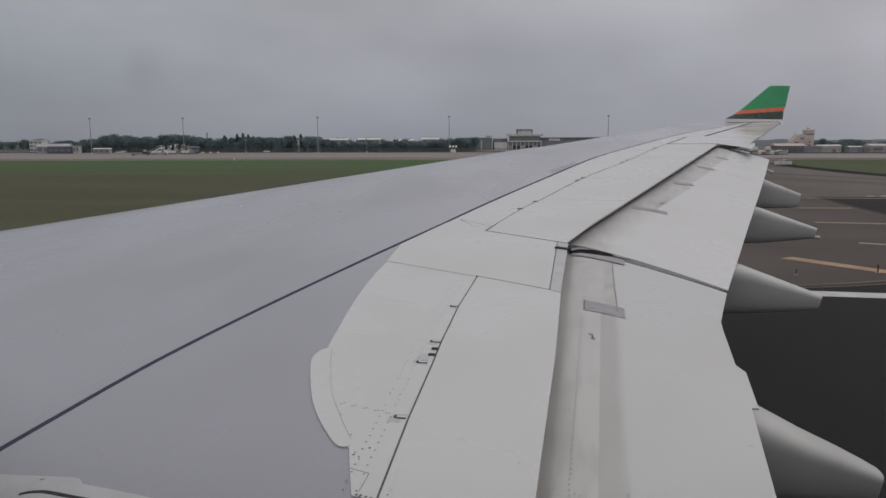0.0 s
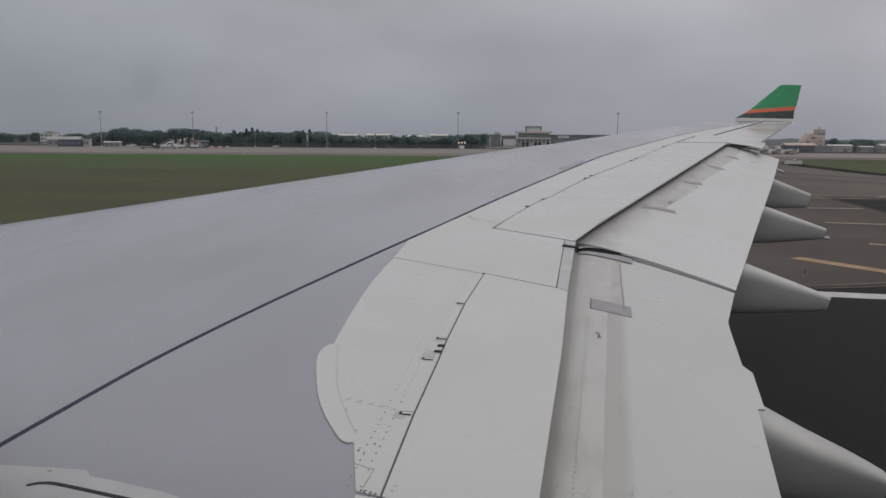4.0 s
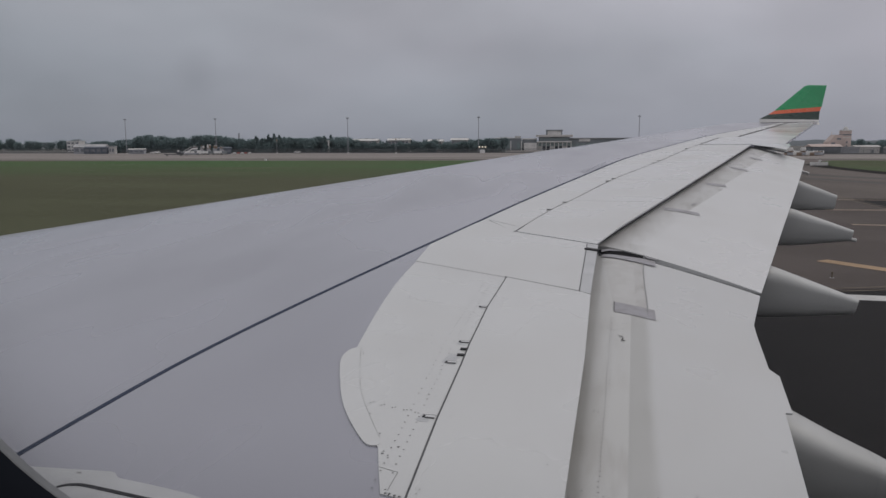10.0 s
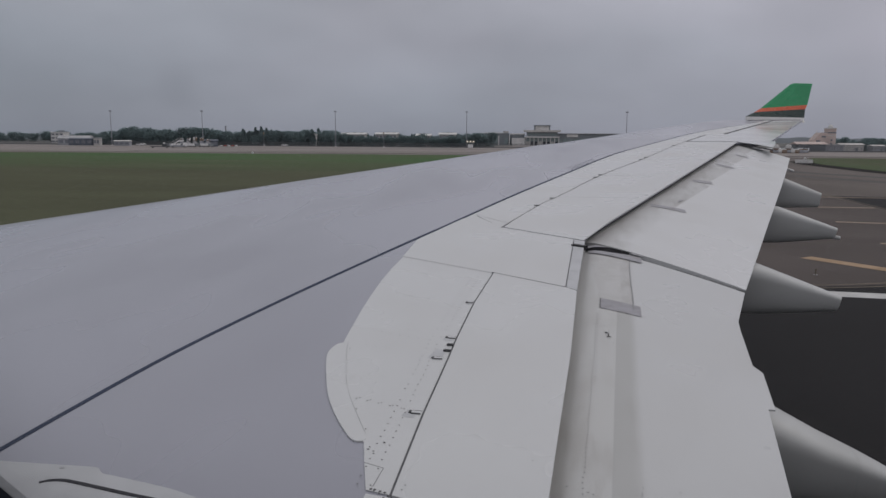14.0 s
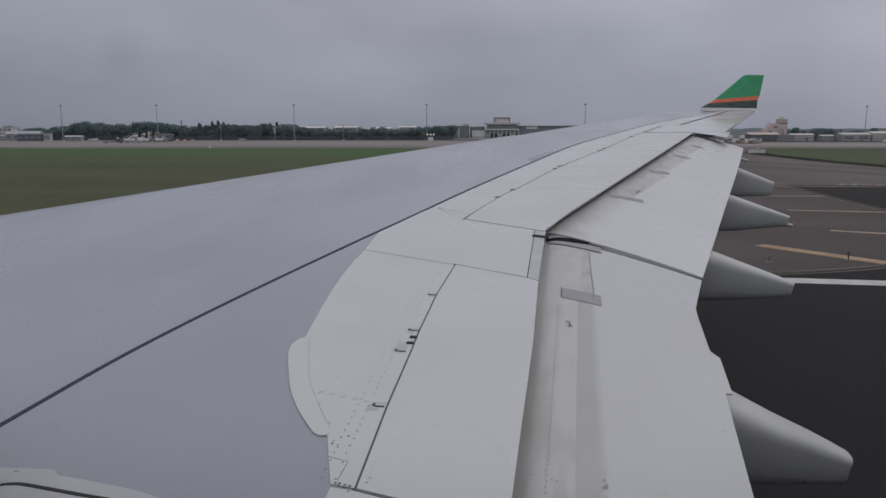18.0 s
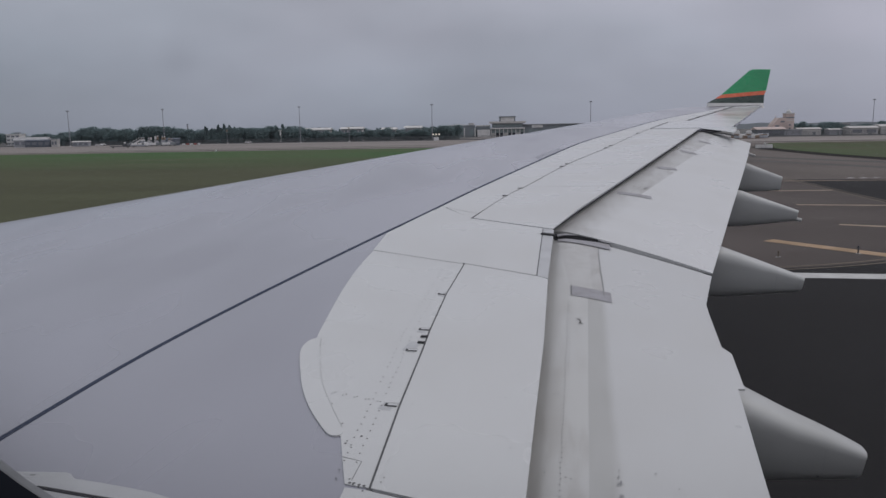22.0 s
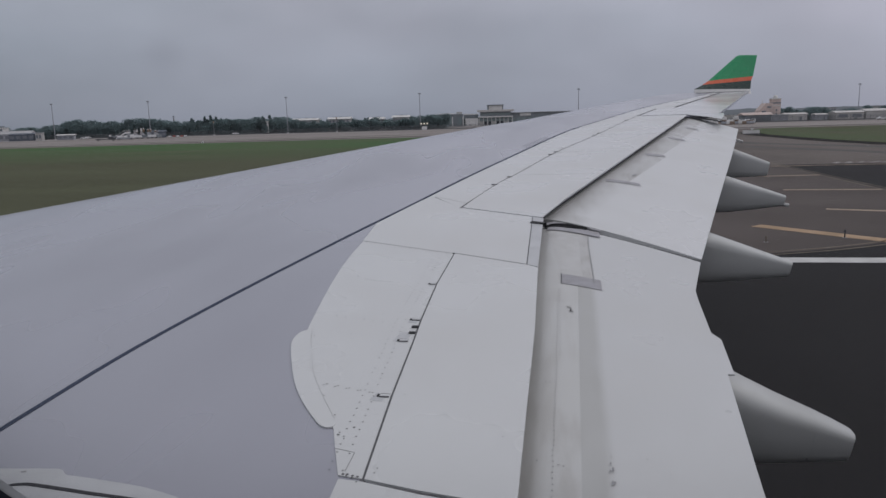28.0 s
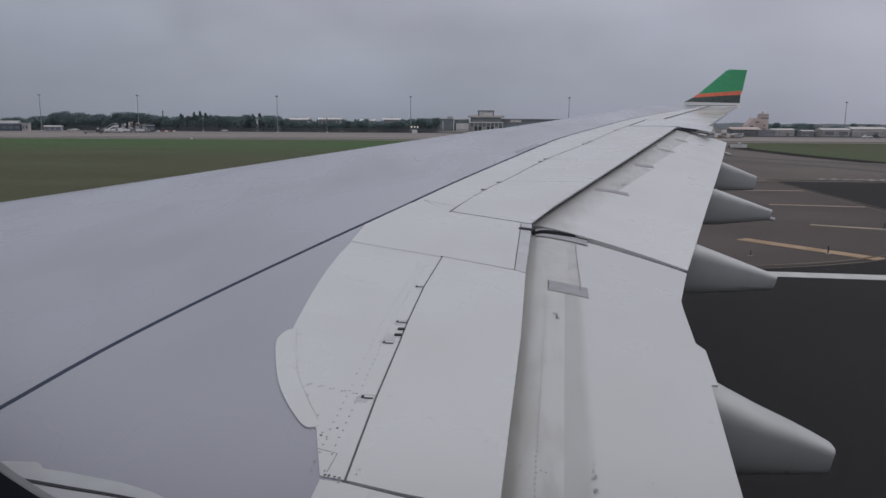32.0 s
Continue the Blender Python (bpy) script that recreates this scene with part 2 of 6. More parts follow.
M = {
    "skin": material("grey_wing_paint", (0.325, 0.327, 0.377), 0.27, spec=1.0, stain=0.25, stain_scale=0.7, stretch=(1, 0.35, 1), stain_detail=2.0),
    "white": material("white_wing_paint", (0.645, 0.655, 0.652), 0.29, stain=0.34, stain_scale=0.9, stain_color=(0.575, 0.568, 0.552), grain=0.05, grain_scale=14, stain_detail=3.5),
    "gloss": material("glossy_white_paint", (0.66, 0.67, 0.67), 0.16, stain=0.10, stain_scale=1.1, spec=0.7),
    "fairing": material("grey_fairing_paint", (0.53, 0.538, 0.525), 0.42, stain=0.5, stain_scale=2.2, stain_color=(0.41, 0.413, 0.395), grain=0.10, grain_scale=14, stretch=(0.5, 1, 1.6)),
    "fairing_joint": material("fairing_joint", (0.46, 0.465, 0.46), 0.6, grain=0.3, grain_scale=20),
    "stencil": material("grey_stencil", (0.245, 0.25, 0.29), 0.4),
    "soil": material("bare_ground", (0.13, 0.125, 0.115), 0.95, stain=0.6, stain_scale=0.03, stain_color=(0.09, 0.1, 0.075), grain=0.3, grain_scale=1),
    "rubber_marks": material("rubber_marks", (0.062, 0.055, 0.05), 0.85, stain=0.9, stain_scale=0.15, stain_color=(0.10, 0.09, 0.08), grain=0.4, grain_scale=2),
    "seal": material("dark_sealant", (0.045, 0.058, 0.092), 0.8, spec=0.15, grain=0.2, grain_scale=30),
    "seam": material("seam_gap", (0.12, 0.12, 0.125), 0.7, grain=0.3, grain_scale=25),
    "thin_seam": material("fine_seam", (0.33, 0.33, 0.335), 0.6, grain=0.3, grain_scale=20),
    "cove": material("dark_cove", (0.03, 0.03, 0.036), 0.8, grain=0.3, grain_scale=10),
    "tape": material("grey_speed_tape", (0.355, 0.35, 0.372), 0.42, metal=0.12, stain=0.6, stain_scale=9, stain_color=(0.27, 0.255, 0.25), grain=0.2, grain_scale=60),
    "film_patch": material("dull_film_patch", (0.535, 0.535, 0.52), 0.42, stain=0.5, stain_scale=7, stain_color=(0.44, 0.43, 0.41), grain=0.08, grain_scale=40),
    "film_worn": material("worn_film_patch", (0.50, 0.498, 0.484), 0.42, stain=0.6, stain_scale=9, stain_color=(0.41, 0.40, 0.38), grain=0.08, grain_scale=40, stretch=(1, 0.4, 1)),
    "tape_pale2": material("grey_white_edge_paint", (0.54, 0.55, 0.56), 0.4, stain=0.3, stain_scale=4),
    "tape_pale": material("pale_patch", (0.46, 0.47, 0.465), 0.45, stain=0.4, stain_scale=7),
    "steel": material("hinge_steel", (0.35, 0.35, 0.34), 0.4, metal=0.6, stain=0.5, stain_scale=20),
    "void": material("joint_mouth_black", (0.010, 0.010, 0.011), 0.95, spec=0.05),
    "black": material("black_marking", (0.02, 0.02, 0.022), 0.6),
    "rivet": material("rivet_head", (0.13, 0.13, 0.13), 0.6),
    "green": material("green_winglet_paint", (0.018, 0.33, 0.125), 0.28, stain=0.15, stain_scale=2, grain=0.04, grain_scale=12),
    "orange": material("orange_stripe_paint", (0.72, 0.135, 0.055), 0.3, stain=0.15, stain_scale=3),
    "darkgreen": material("dark_green_winglet_paint", (0.012, 0.035, 0.026), 0.3, stain=0.15, stain_scale=3),
    "hull": material("white_hull_paint", (0.7, 0.71, 0.72), 0.3, stain=0.15, stain_scale=0.8, grain=0.04, grain_scale=10),
    "lining": material("dark_window_surround", (0.014, 0.017, 0.024), 0.9, spec=0.1, grain=0.2, grain_scale=60),
    "lip": material("lit_window_lip", (0.25, 0.26, 0.27), 0.7, spec=0.3, stain=0.5, stain_scale=40, grain=0.2, grain_scale=200),
    "drain": material("dark_grass_edge", (0.022, 0.02, 0.017), 0.95, spec=0.05, stain=0.5, stain_scale=0.3, grain=0.3, grain_scale=3),
    "runway": material("dark_runway_asphalt", (0.0165, 0.0155, 0.0155), 0.88, stain=0.5, stain_scale=0.12, stain_color=(0.031, 0.029, 0.028), grain=0.35, grain_scale=5, bump=0.2, spec=0.14, stretch=(0.25, 1, 1)),
    "asphalt_pale": material("pale_weathered_asphalt", (0.142, 0.120, 0.104), 0.88, stain=0.7, stain_scale=0.06, stain_color=(0.075, 0.066, 0.06), grain=0.3, grain_scale=3, spec=0.25, stretch=(1, 0.4, 1)),
    "asphalt": material("brown_weathered_asphalt", (0.096, 0.078, 0.069), 0.88, stain=0.6, stain_scale=0.1, stain_color=(0.055, 0.048, 0.044), grain=0.3, grain_scale=4, bump=0.2, spec=0.25),
    "concrete": material("apron_concrete", (0.27, 0.24, 0.22), 0.9, stain=0.6, stain_scale=0.05, stain_color=(0.17, 0.15, 0.135), grain=0.2, grain_scale=1, stretch=(0.3, 1, 1)),
    "paint_white": material("white_runway_paint", (0.62, 0.62, 0.60), 0.8, stain=0.5, stain_scale=0.8, stain_color=(0.35, 0.34, 0.33), grain=0.3, grain_scale=6),
    "paint_yellow": material("yellow_taxi_paint", (0.43, 0.29, 0.17), 0.8, stain=0.6, stain_scale=0.7, stain_color=(0.24, 0.17, 0.09), grain=0.3, grain_scale=6),
    "paint_tan": material("tan_faded_paint", (0.40, 0.31, 0.225), 0.85, stain=0.6, stain_scale=0.6, stain_color=(0.24, 0.18, 0.13), grain=0.3, grain_scale=5),
    "concrete_dark": material("worn_apron_concrete", (0.215, 0.19, 0.172), 0.9, stain=0.6, stain_scale=0.04, stain_color=(0.27, 0.245, 0.225), grain=0.2, grain_scale=1, stretch=(0.25, 1, 1)),
    "paint_faded": material("faded_line_paint", (0.17, 0.135, 0.095), 0.85, stain=0.7, stain_scale=0.5, stain_color=(0.09, 0.075, 0.06), grain=0.4, grain_scale=5),
    "paint_dull": material("dull_white_paint", (0.48, 0.46, 0.44), 0.85, stain=0.9, stain_scale=0.6, stain_color=(0.12, 0.105, 0.095), grain=0.4, grain_scale=4),
    "far_glass": material("pale_window_glass", (0.19, 0.205, 0.23), 0.2, spec=0.6),
    "bark": material("tree_bark", (0.07, 0.055, 0.045), 0.95, grain=0.4, grain_scale=4),
    "pole": material("galvanised_mast", (0.33, 0.34, 0.36), 0.5, metal=0.4, stain=0.3, stain_scale=1),
    "wall_red": material("red_brick_block", (0.30, 0.15, 0.13), 0.85, stain=0.4, stain_scale=0.1, grain=0.2, grain_scale=1),
    "fin_pink": material("pink_fin_paint", (0.55, 0.25, 0.29), 0.4, stain=0.4, stain_scale=0.3),
    "sign_orange": material("orange_sign_face", (0.62, 0.30, 0.04), 0.5, stain=0.3, stain_scale=1),
    # pale blue-grey base holds the haze of distance
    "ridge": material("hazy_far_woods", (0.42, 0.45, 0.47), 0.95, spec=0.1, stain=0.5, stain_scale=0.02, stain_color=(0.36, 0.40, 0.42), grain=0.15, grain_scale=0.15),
    "wall_white": material("white_render_wall", (0.70, 0.69, 0.67), 0.8, stain=0.4, stain_scale=0.3, grain=0.15, grain_scale=2),
    "wall_brown": material("brown_crate_wood", (0.27, 0.20, 0.15), 0.9, stain=0.5, stain_scale=1, grain=0.2, grain_scale=4),
    # these two far wall colours are raised to stand for distance haze
    "wall_pale": material("pale_render_wall", (0.53, 0.52, 0.50), 0.85, stain=0.5, stain_scale=0.15, grain=0.2, grain_scale=2),
    "wall_pink": material("pinkish_concrete_wall", (0.62, 0.51, 0.465), 0.85, stain=0.5, stain_scale=0.2, grain=0.2, grain_scale=2),
    "wall_grey": material("grey_clad_wall", (0.36, 0.375, 0.40), 0.8, stain=0.5, stain_scale=0.12, grain=0.2, grain_scale=1.5),
    "wall_navy": material("dark_blue_shed_cladding", (0.115, 0.135, 0.165), 0.75, stain=0.4, stain_scale=0.3, grain=0.2, grain_scale=2),
    "roof_light": material("light_sheet_roof", (0.60, 0.58, 0.555), 0.6, stain=0.5, stain_scale=0.25, grain=0.15, grain_scale=2),
    "wall_dark": material("dark_shed_wall", (0.225, 0.25, 0.265), 0.8, stain=0.4, stain_scale=0.2, grain=0.2, grain_scale=2),
    "roof": material("grey_metal_roof", (0.34, 0.355, 0.365), 0.6, stain=0.5, stain_scale=0.2, grain=0.2, grain_scale=2),
    "roof_pale": material("pale_metal_roof", (0.44, 0.44, 0.445), 0.6, stain=0.5, stain_scale=0.2, grain=0.2, grain_scale=2),
    "glass": material("dark_window_glass", (0.035, 0.04, 0.05), 0.12, spec=0.6),
    "car": material("white_vehicle_paint", (0.75, 0.75, 0.74), 0.3, stain=0.2, stain_scale=1),
    "vehicle": material("dark_vehicle_paint", (0.06, 0.065, 0.07), 0.4),
    "red": material("red_barrier_paint", (0.40, 0.11, 0.09), 0.6, stain=0.4, stain_scale=1, stain_color=(0.3, 0.15, 0.13)),
    "rubber": material("black_rubber", (0.02, 0.02, 0.02), 0.8),
    "teal_glass": material("teal_curtain_glass", (0.24, 0.30, 0.30), 0.2, spec=0.5, stain=0.4, stain_scale=0.3, stain_color=(0.17, 0.19, 0.165)),
    "fence": material("wire_fence", (0.16, 0.165, 0.17), 0.7, metal=0.2),
}


def grass_material():
    """Green far grass that dries to olive towards the runway, in uneven patches."""
    m = bpy.data.materials.new("airfield_grass")
    m.use_nodes = True
    n, l = m.node_tree.nodes, m.node_tree.links
    bsdf = n["Principled BSDF"]
    bsdf.inputs["Roughness"].default_value, bsdf.inputs["Specular IOR Level"].default_value = 0.95, 0.1
    geo, sep = n.new("ShaderNodeNewGeometry"), n.new("ShaderNodeSeparateXYZ")
    l.new(geo.outputs["Position"], sep.inputs[0])

    def tex(scale, detail, stretch):
        mp, t = n.new("ShaderNodeMapping"), n.new("ShaderNodeTexNoise")
        mp.inputs["Scale"].default_value = stretch
        t.inputs["Scale"].default_value, t.inputs["Detail"].default_value = scale, detail
        l.new(geo.outputs["Position"], mp.inputs[0])
        l.new(mp.outputs[0], t.inputs["Vector"])
        return t.outputs["Fac"]

    def math_node(op, a, b):
        k = n.new("ShaderNodeMath")
        k.operation = op
        for i, v in enumerate((a, b)):
            if isinstance(v, float):
                k.inputs[i].default_value = v
            else:
                l.new(v, k.inputs[i])
        return k.outputs[0]

    def mixed(fac, a, b):
        k = n.new("ShaderNodeMix")
        k.data_type = "RGBA"
        l.new(fac, k.inputs[0])
        for i, v in ((6, a), (7, b)):
            if isinstance(v, tuple):
                k.inputs[i].default_value = (*v, 1)
            else:
                l.new(v, k.inputs[i])
        return k.outputs[2]

    dry = n.new("ShaderNodeMapRange")
    dry.inputs[1].default_value, dry.inputs[2].default_value, dry.inputs[3].default_value, dry.inputs[4].default_value = 104.0, 188.0, 1.0, 0.0
    patches = tex(0.02, 5.0, (0.25, 1, 1))
    l.new(math_node("ADD", sep.outputs["Y"], math_node("MULTIPLY", math_node("SUBTRACT", patches, 0.5), 75.0)), dry.inputs[0])
    aft = n.new("ShaderNodeMapRange")
    aft.inputs[1].default_value, aft.inputs[2].default_value, aft.inputs[3].default_value, aft.inputs[4].default_value = 26.0, 80.0, 0.0, 1.0
    l.new(sep.outputs["X"], aft.inputs[0])
    col = mixed(math_node("MAXIMUM", dry.outputs[0], math_node("MULTIPLY", aft.outputs[0], math_node("MULTIPLY", patches, 1.75))), (0.064, 0.140, 0.046), (0.088, 0.089, 0.050))
    far = n.new("ShaderNodeMapRange")
    far.inputs[1].default_value, far.inputs[2].default_value, far.inputs[3].default_value, far.inputs[4].default_value = 0.42, 0.66, 0.0, 0.8
    l.new(tex(0.06, 6.0, (0.3, 1, 1)), far.inputs[0])
    col = mixed(far.outputs[0], col, (0.112, 0.118, 0.066))
    worn = n.new("ShaderNodeMapRange")
    worn.inputs[1].default_value, worn.inputs[2].default_value, worn.inputs[3].default_value, worn.inputs[4].default_value = 0.46, 0.66, 0.0, 0.85
    l.new(tex(0.085, 5.0, (1, 0.3, 1)), worn.inputs[0])
    col = mixed(math_node("MULTIPLY", worn.outputs[0], aft.outputs[0]), col, (0.108, 0.096, 0.064))
    tuft = n.new("ShaderNodeMapRange")
    tuft.inputs[1].default_value, tuft.inputs[2].default_value, tuft.inputs[3].default_value, tuft.inputs[4].default_value = 0.35, 0.75, 0.0, 0.5
    l.new(tex(1.4, 4.0, (1, 1, 1)), tuft.inputs[0])
    col = mixed(tuft.outputs[0], col, (0.045, 0.056, 0.027))
    l.new(col, bsdf.inputs["Base Color"])
    return m


M["grass"] = grass_material()
lacquer = M["skin"].node_tree.nodes["Principled BSDF"]
lacquer.inputs["Coat Weight"].default_value, lacquer.inputs["Coat Roughness"].default_value = 0.5, 0.14


def flap_material(name, outboard):
    """White flap paint with a soiled front band and, inboard, a dull worn lane beside it."""
    # inboard base darkened in colour for the weaker light it gets
    m = material(name, (0.64, 0.65, 0.648) if outboard else (0.570, 0.580, 0.577), 0.34, stain=0.34, stain_scale=1.1, stain_color=(0.565, 0.56, 0.545), grain=0.05, grain_scale=16, stain_detail=3.5)
    n, l = m.node_tree.nodes, m.node_tree.links
    bsdf = n["Principled BSDF"]
    col = bsdf.inputs["Base Color"].links[0].from_socket
    geo, sep = n.new("ShaderNodeNewGeometry"), n.new("ShaderNodeSeparateXYZ")
    l.new(geo.outputs["Position"], sep.inputs[0])
    x, y = sep.outputs["X"], sep.outputs["Y"]

    def op(kind, a, b, c=0.0):
        k = n.new("ShaderNodeMath")
        k.operation = kind
        for i, v in enumerate((a, b, c)):
            if isinstance(v, float):
                k.inputs[i].default_value = v
            else:
                l.new(v, k.inputs[i])
        return k.outputs[0]

    def ramp(v, a, b, c=0.0, d=1.0):
        r = n.new("ShaderNodeMapRange")
        r.interpolation_type = "SMOOTHSTEP"
        r.inputs[1].default_value, r.inputs[2].default_value, r.inputs[3].default_value, r.inputs[4].default_value = a, b, c, d
        l.new(v, r.inputs[0])
        return r.outputs[0]

    def blotch(scale, sx, sy):
        mp, t = n.new("ShaderNodeMapping"), n.new("ShaderNodeTexNoise")
        mp.inputs["Scale"].default_value = (sx, sy, 1)
        t.inputs["Scale"].default_value, t.inputs["Detail"].default_value = scale, 5.0
        l.new(geo.outputs["Position"], mp.inputs[0])
        l.new(mp.outputs[0], t.inputs["Vector"])
        return t.outputs["Fac"]

    def over(base, tint, fac):
        k = n.new("ShaderNodeMix")
        k.data_type = "RGBA"
        l.new(fac, k.inputs[0])
        l.new(base, k.inputs[6])
        k.inputs[7].default_value = (*tint, 1)
        return k.outputs[2]

    dirt = ramp(blotch(1.6, 1, 0.35), 0.3, 0.7, 0.6, 1.0)
    smear = ramp(blotch(6.0, 1.6, 0.3), 0.42, 0.72, 0.0, 1.0)
    if outboard:
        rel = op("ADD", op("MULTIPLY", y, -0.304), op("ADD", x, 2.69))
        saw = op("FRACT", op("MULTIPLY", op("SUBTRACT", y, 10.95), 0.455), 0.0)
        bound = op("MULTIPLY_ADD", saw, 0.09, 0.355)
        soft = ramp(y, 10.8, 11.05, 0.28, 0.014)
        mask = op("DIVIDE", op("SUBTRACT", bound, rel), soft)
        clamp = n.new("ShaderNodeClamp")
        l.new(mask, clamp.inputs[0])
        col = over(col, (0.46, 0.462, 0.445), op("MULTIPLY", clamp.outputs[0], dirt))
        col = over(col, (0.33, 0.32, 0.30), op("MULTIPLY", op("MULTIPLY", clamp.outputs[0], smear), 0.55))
        # gap shade painted as a soft dark gradient, broken up by dirt
        shade_grime = op("MULTIPLY", ramp(rel, -0.05, 0.24, 1.0, 0.0), dirt)
        col = over(col, (0.27, 0.262, 0.25), op("MULTIPLY", shade_grime, 0.85))
    else:
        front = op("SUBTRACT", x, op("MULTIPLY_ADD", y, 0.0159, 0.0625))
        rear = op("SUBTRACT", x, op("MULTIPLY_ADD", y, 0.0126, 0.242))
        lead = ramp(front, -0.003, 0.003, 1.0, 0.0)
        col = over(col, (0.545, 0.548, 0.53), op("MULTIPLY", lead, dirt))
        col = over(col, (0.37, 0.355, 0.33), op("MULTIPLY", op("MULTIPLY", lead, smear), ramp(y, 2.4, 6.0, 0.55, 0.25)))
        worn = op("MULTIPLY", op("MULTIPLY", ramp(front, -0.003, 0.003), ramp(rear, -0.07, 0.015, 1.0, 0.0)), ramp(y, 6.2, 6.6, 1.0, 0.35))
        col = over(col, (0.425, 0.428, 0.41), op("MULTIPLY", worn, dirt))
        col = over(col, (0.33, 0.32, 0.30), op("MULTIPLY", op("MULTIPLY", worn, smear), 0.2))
        # cove shade painted along the front of the flap with caught grime, browner inboard
        shade_grime = op("MULTIPLY", ramp(op("MULTIPLY_ADD", blotch(3.0, 1, 1.5), 0.06, x), -0.15, 0.05, 1.0, 0.0), ramp(y, 2.0, 7.0, 0.62, 0.12))
        col = over(col, (0.26, 0.245, 0.22), op("MULTIPLY", shade_grime, dirt))
    l.new(col, bsdf.inputs["Base Color"])
    return m


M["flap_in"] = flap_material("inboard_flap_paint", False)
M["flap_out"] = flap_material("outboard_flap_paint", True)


def leaf_material():
    """Foliage that lets some light through, its colour paled for distance haze."""
    m = material("hazed_tree_foliage", (0.20, 0.27, 0.272), 0.9, grain=0.15, grain_scale=1.2, spec=0.15, per_object=0.14)
    n, l = m.node_tree.nodes, m.node_tree.links
    bsdf, out = n["Principled BSDF"], n["Material Output"]
    thin, mix = n.new("ShaderNodeBsdfTranslucent"), n.new("ShaderNodeMixShader")
    thin.inputs["Color"].default_value = (0.22, 0.295, 0.295, 1)
    mix.inputs[0].default_value = 0.6
    l.new(bsdf.outputs[0], mix.inputs[1])
    l.new(thin.outputs[0], mix.inputs[2])
    l.new(mix.outputs[0], out.inputs[0])
    return m


M["leaf"] = leaf_material()


def pane_material():
    """Clear pane with a faint film of smudges, darkened at its rim for the blurred surround."""
    m = bpy.data.materials.new("smudged_pane")
    m.use_nodes = True
    n, l = m.node_tree.nodes, m.node_tree.links
    n.clear()
    out, mix, clear, film_ = n.new("ShaderNodeOutputMaterial"), n.new("ShaderNodeMixShader"), n.new("ShaderNodeBsdfTransparent"), n.new("ShaderNodeBsdfDiffuse")
    film_.inputs["Color"].default_value = (0.25, 0.25, 0.27, 1)
    geo, t, r = n.new("ShaderNodeNewGeometry"), n.new("ShaderNodeTexNoise"), n.new("ShaderNodeMapRange")
    t.inputs["Scale"].default_value, t.inputs["Detail"].default_value = 17.0, 3.0
    l.new(geo.outputs["Position"], t.inputs["Vector"])
    l.new(t.outputs["Fac"], r.inputs[0])
    r.inputs[1].default_value, r.inputs[2].default_value, r.inputs[3].default_value, r.inputs[4].default_value = 0.55, 0.8, 0.0, 0.04
    # soft shade of the blurred surround painted towards the pane's rounded rim
    sep = n.new("ShaderNodeSeparateXYZ")
    l.new(geo.outputs["Position"], sep.inputs[0])

    def op(kind, a, b=0.0):
        k = n.new("ShaderNodeMath")
        k.operation = kind
        for i, v in enumerate((a, b)):
            if isinstance(v, float):
                k.inputs[i].default_value = v
            else:
                l.new(v, k.inputs[i])
        return k.outputs[0]

    x0, x1, z0, z1, rad = -0.272, 0.21, 5.532, 6.04, 0.165
    qx = op("SUBTRACT", op("ABSOLUTE", op("SUBTRACT", sep.outputs["X"], (x0 + x1) / 2)), (x1 - x0) / 2 - rad)
    qz = op("SUBTRACT", op("ABSOLUTE", op("SUBTRACT", sep.outputs["Z"], (z0 + z1) / 2)), (z1 - z0) / 2 - rad)
    px, pz = op("MAXIMUM", qx, 0.0), op("MAXIMUM", qz, 0.0)
    corner = op("SQRT", op("ADD", op("MULTIPLY", px, px), op("MULTIPLY", pz, pz)))
    inside = op("MINIMUM", op("MAXIMUM", qx, qz), 0.0)
    rim = op("SUBTRACT", op("ADD", corner, inside), rad)
    near = n.new("ShaderNodeMapRange")
    near.inputs[1].default_value, near.inputs[2].default_value, near.inputs[3].default_value, near.inputs[4].default_value = -0.075, 0.0, 0.0, 1.0
    l.new(rim, near.inputs[0])
    rim_shade = op("MULTIPLY", op("POWER", near.outputs[0], 2.2), 0.45)
    # one round smear low on the forward half of the pane
    dx, dz = op("SUBTRACT", sep.outputs["X"], -0.116), op("SUBTRACT", sep.outputs["Z"], 5.728)
    apart = op("SQRT", op("ADD", op("MULTIPLY", dx, dx), op("MULTIPLY", dz, dz)))
    blot = n.new("ShaderNodeMapRange")
    blot.interpolation_type = "SMOOTHSTEP"
    blot.inputs[1].default_value, blot.inputs[2].default_value, blot.inputs[3].default_value, blot.inputs[4].default_value = 0.0, 0.0125, 0.07, 0.0
    l.new(apart, blot.inputs[0])
    l.new(op("ADD", op("ADD", rim_shade, r.outputs[0]), blot.outputs[0]), mix.inputs[0])
    l.new(clear.outputs[0], mix.inputs[1])
    l.new(film_.outputs[0], mix.inputs[2])
    # a faint veil added in the pane stands for haze and lifts the darks
    haze, scatter = n.new("ShaderNodeMixShader"), n.new("ShaderNodeBsdfTranslucent")
    scatter.inputs["Color"].default_value = (0.80, 0.82, 0.86, 1)
    haze.inputs[0].default_value = 0.022
    l.new(mix.outputs[0], haze.inputs[1])
    l.new(scatter.outputs[0], haze.inputs[2])
    l.new(haze.outputs[0], out.inputs[0])
    return m


M["pane"] = pane_material()


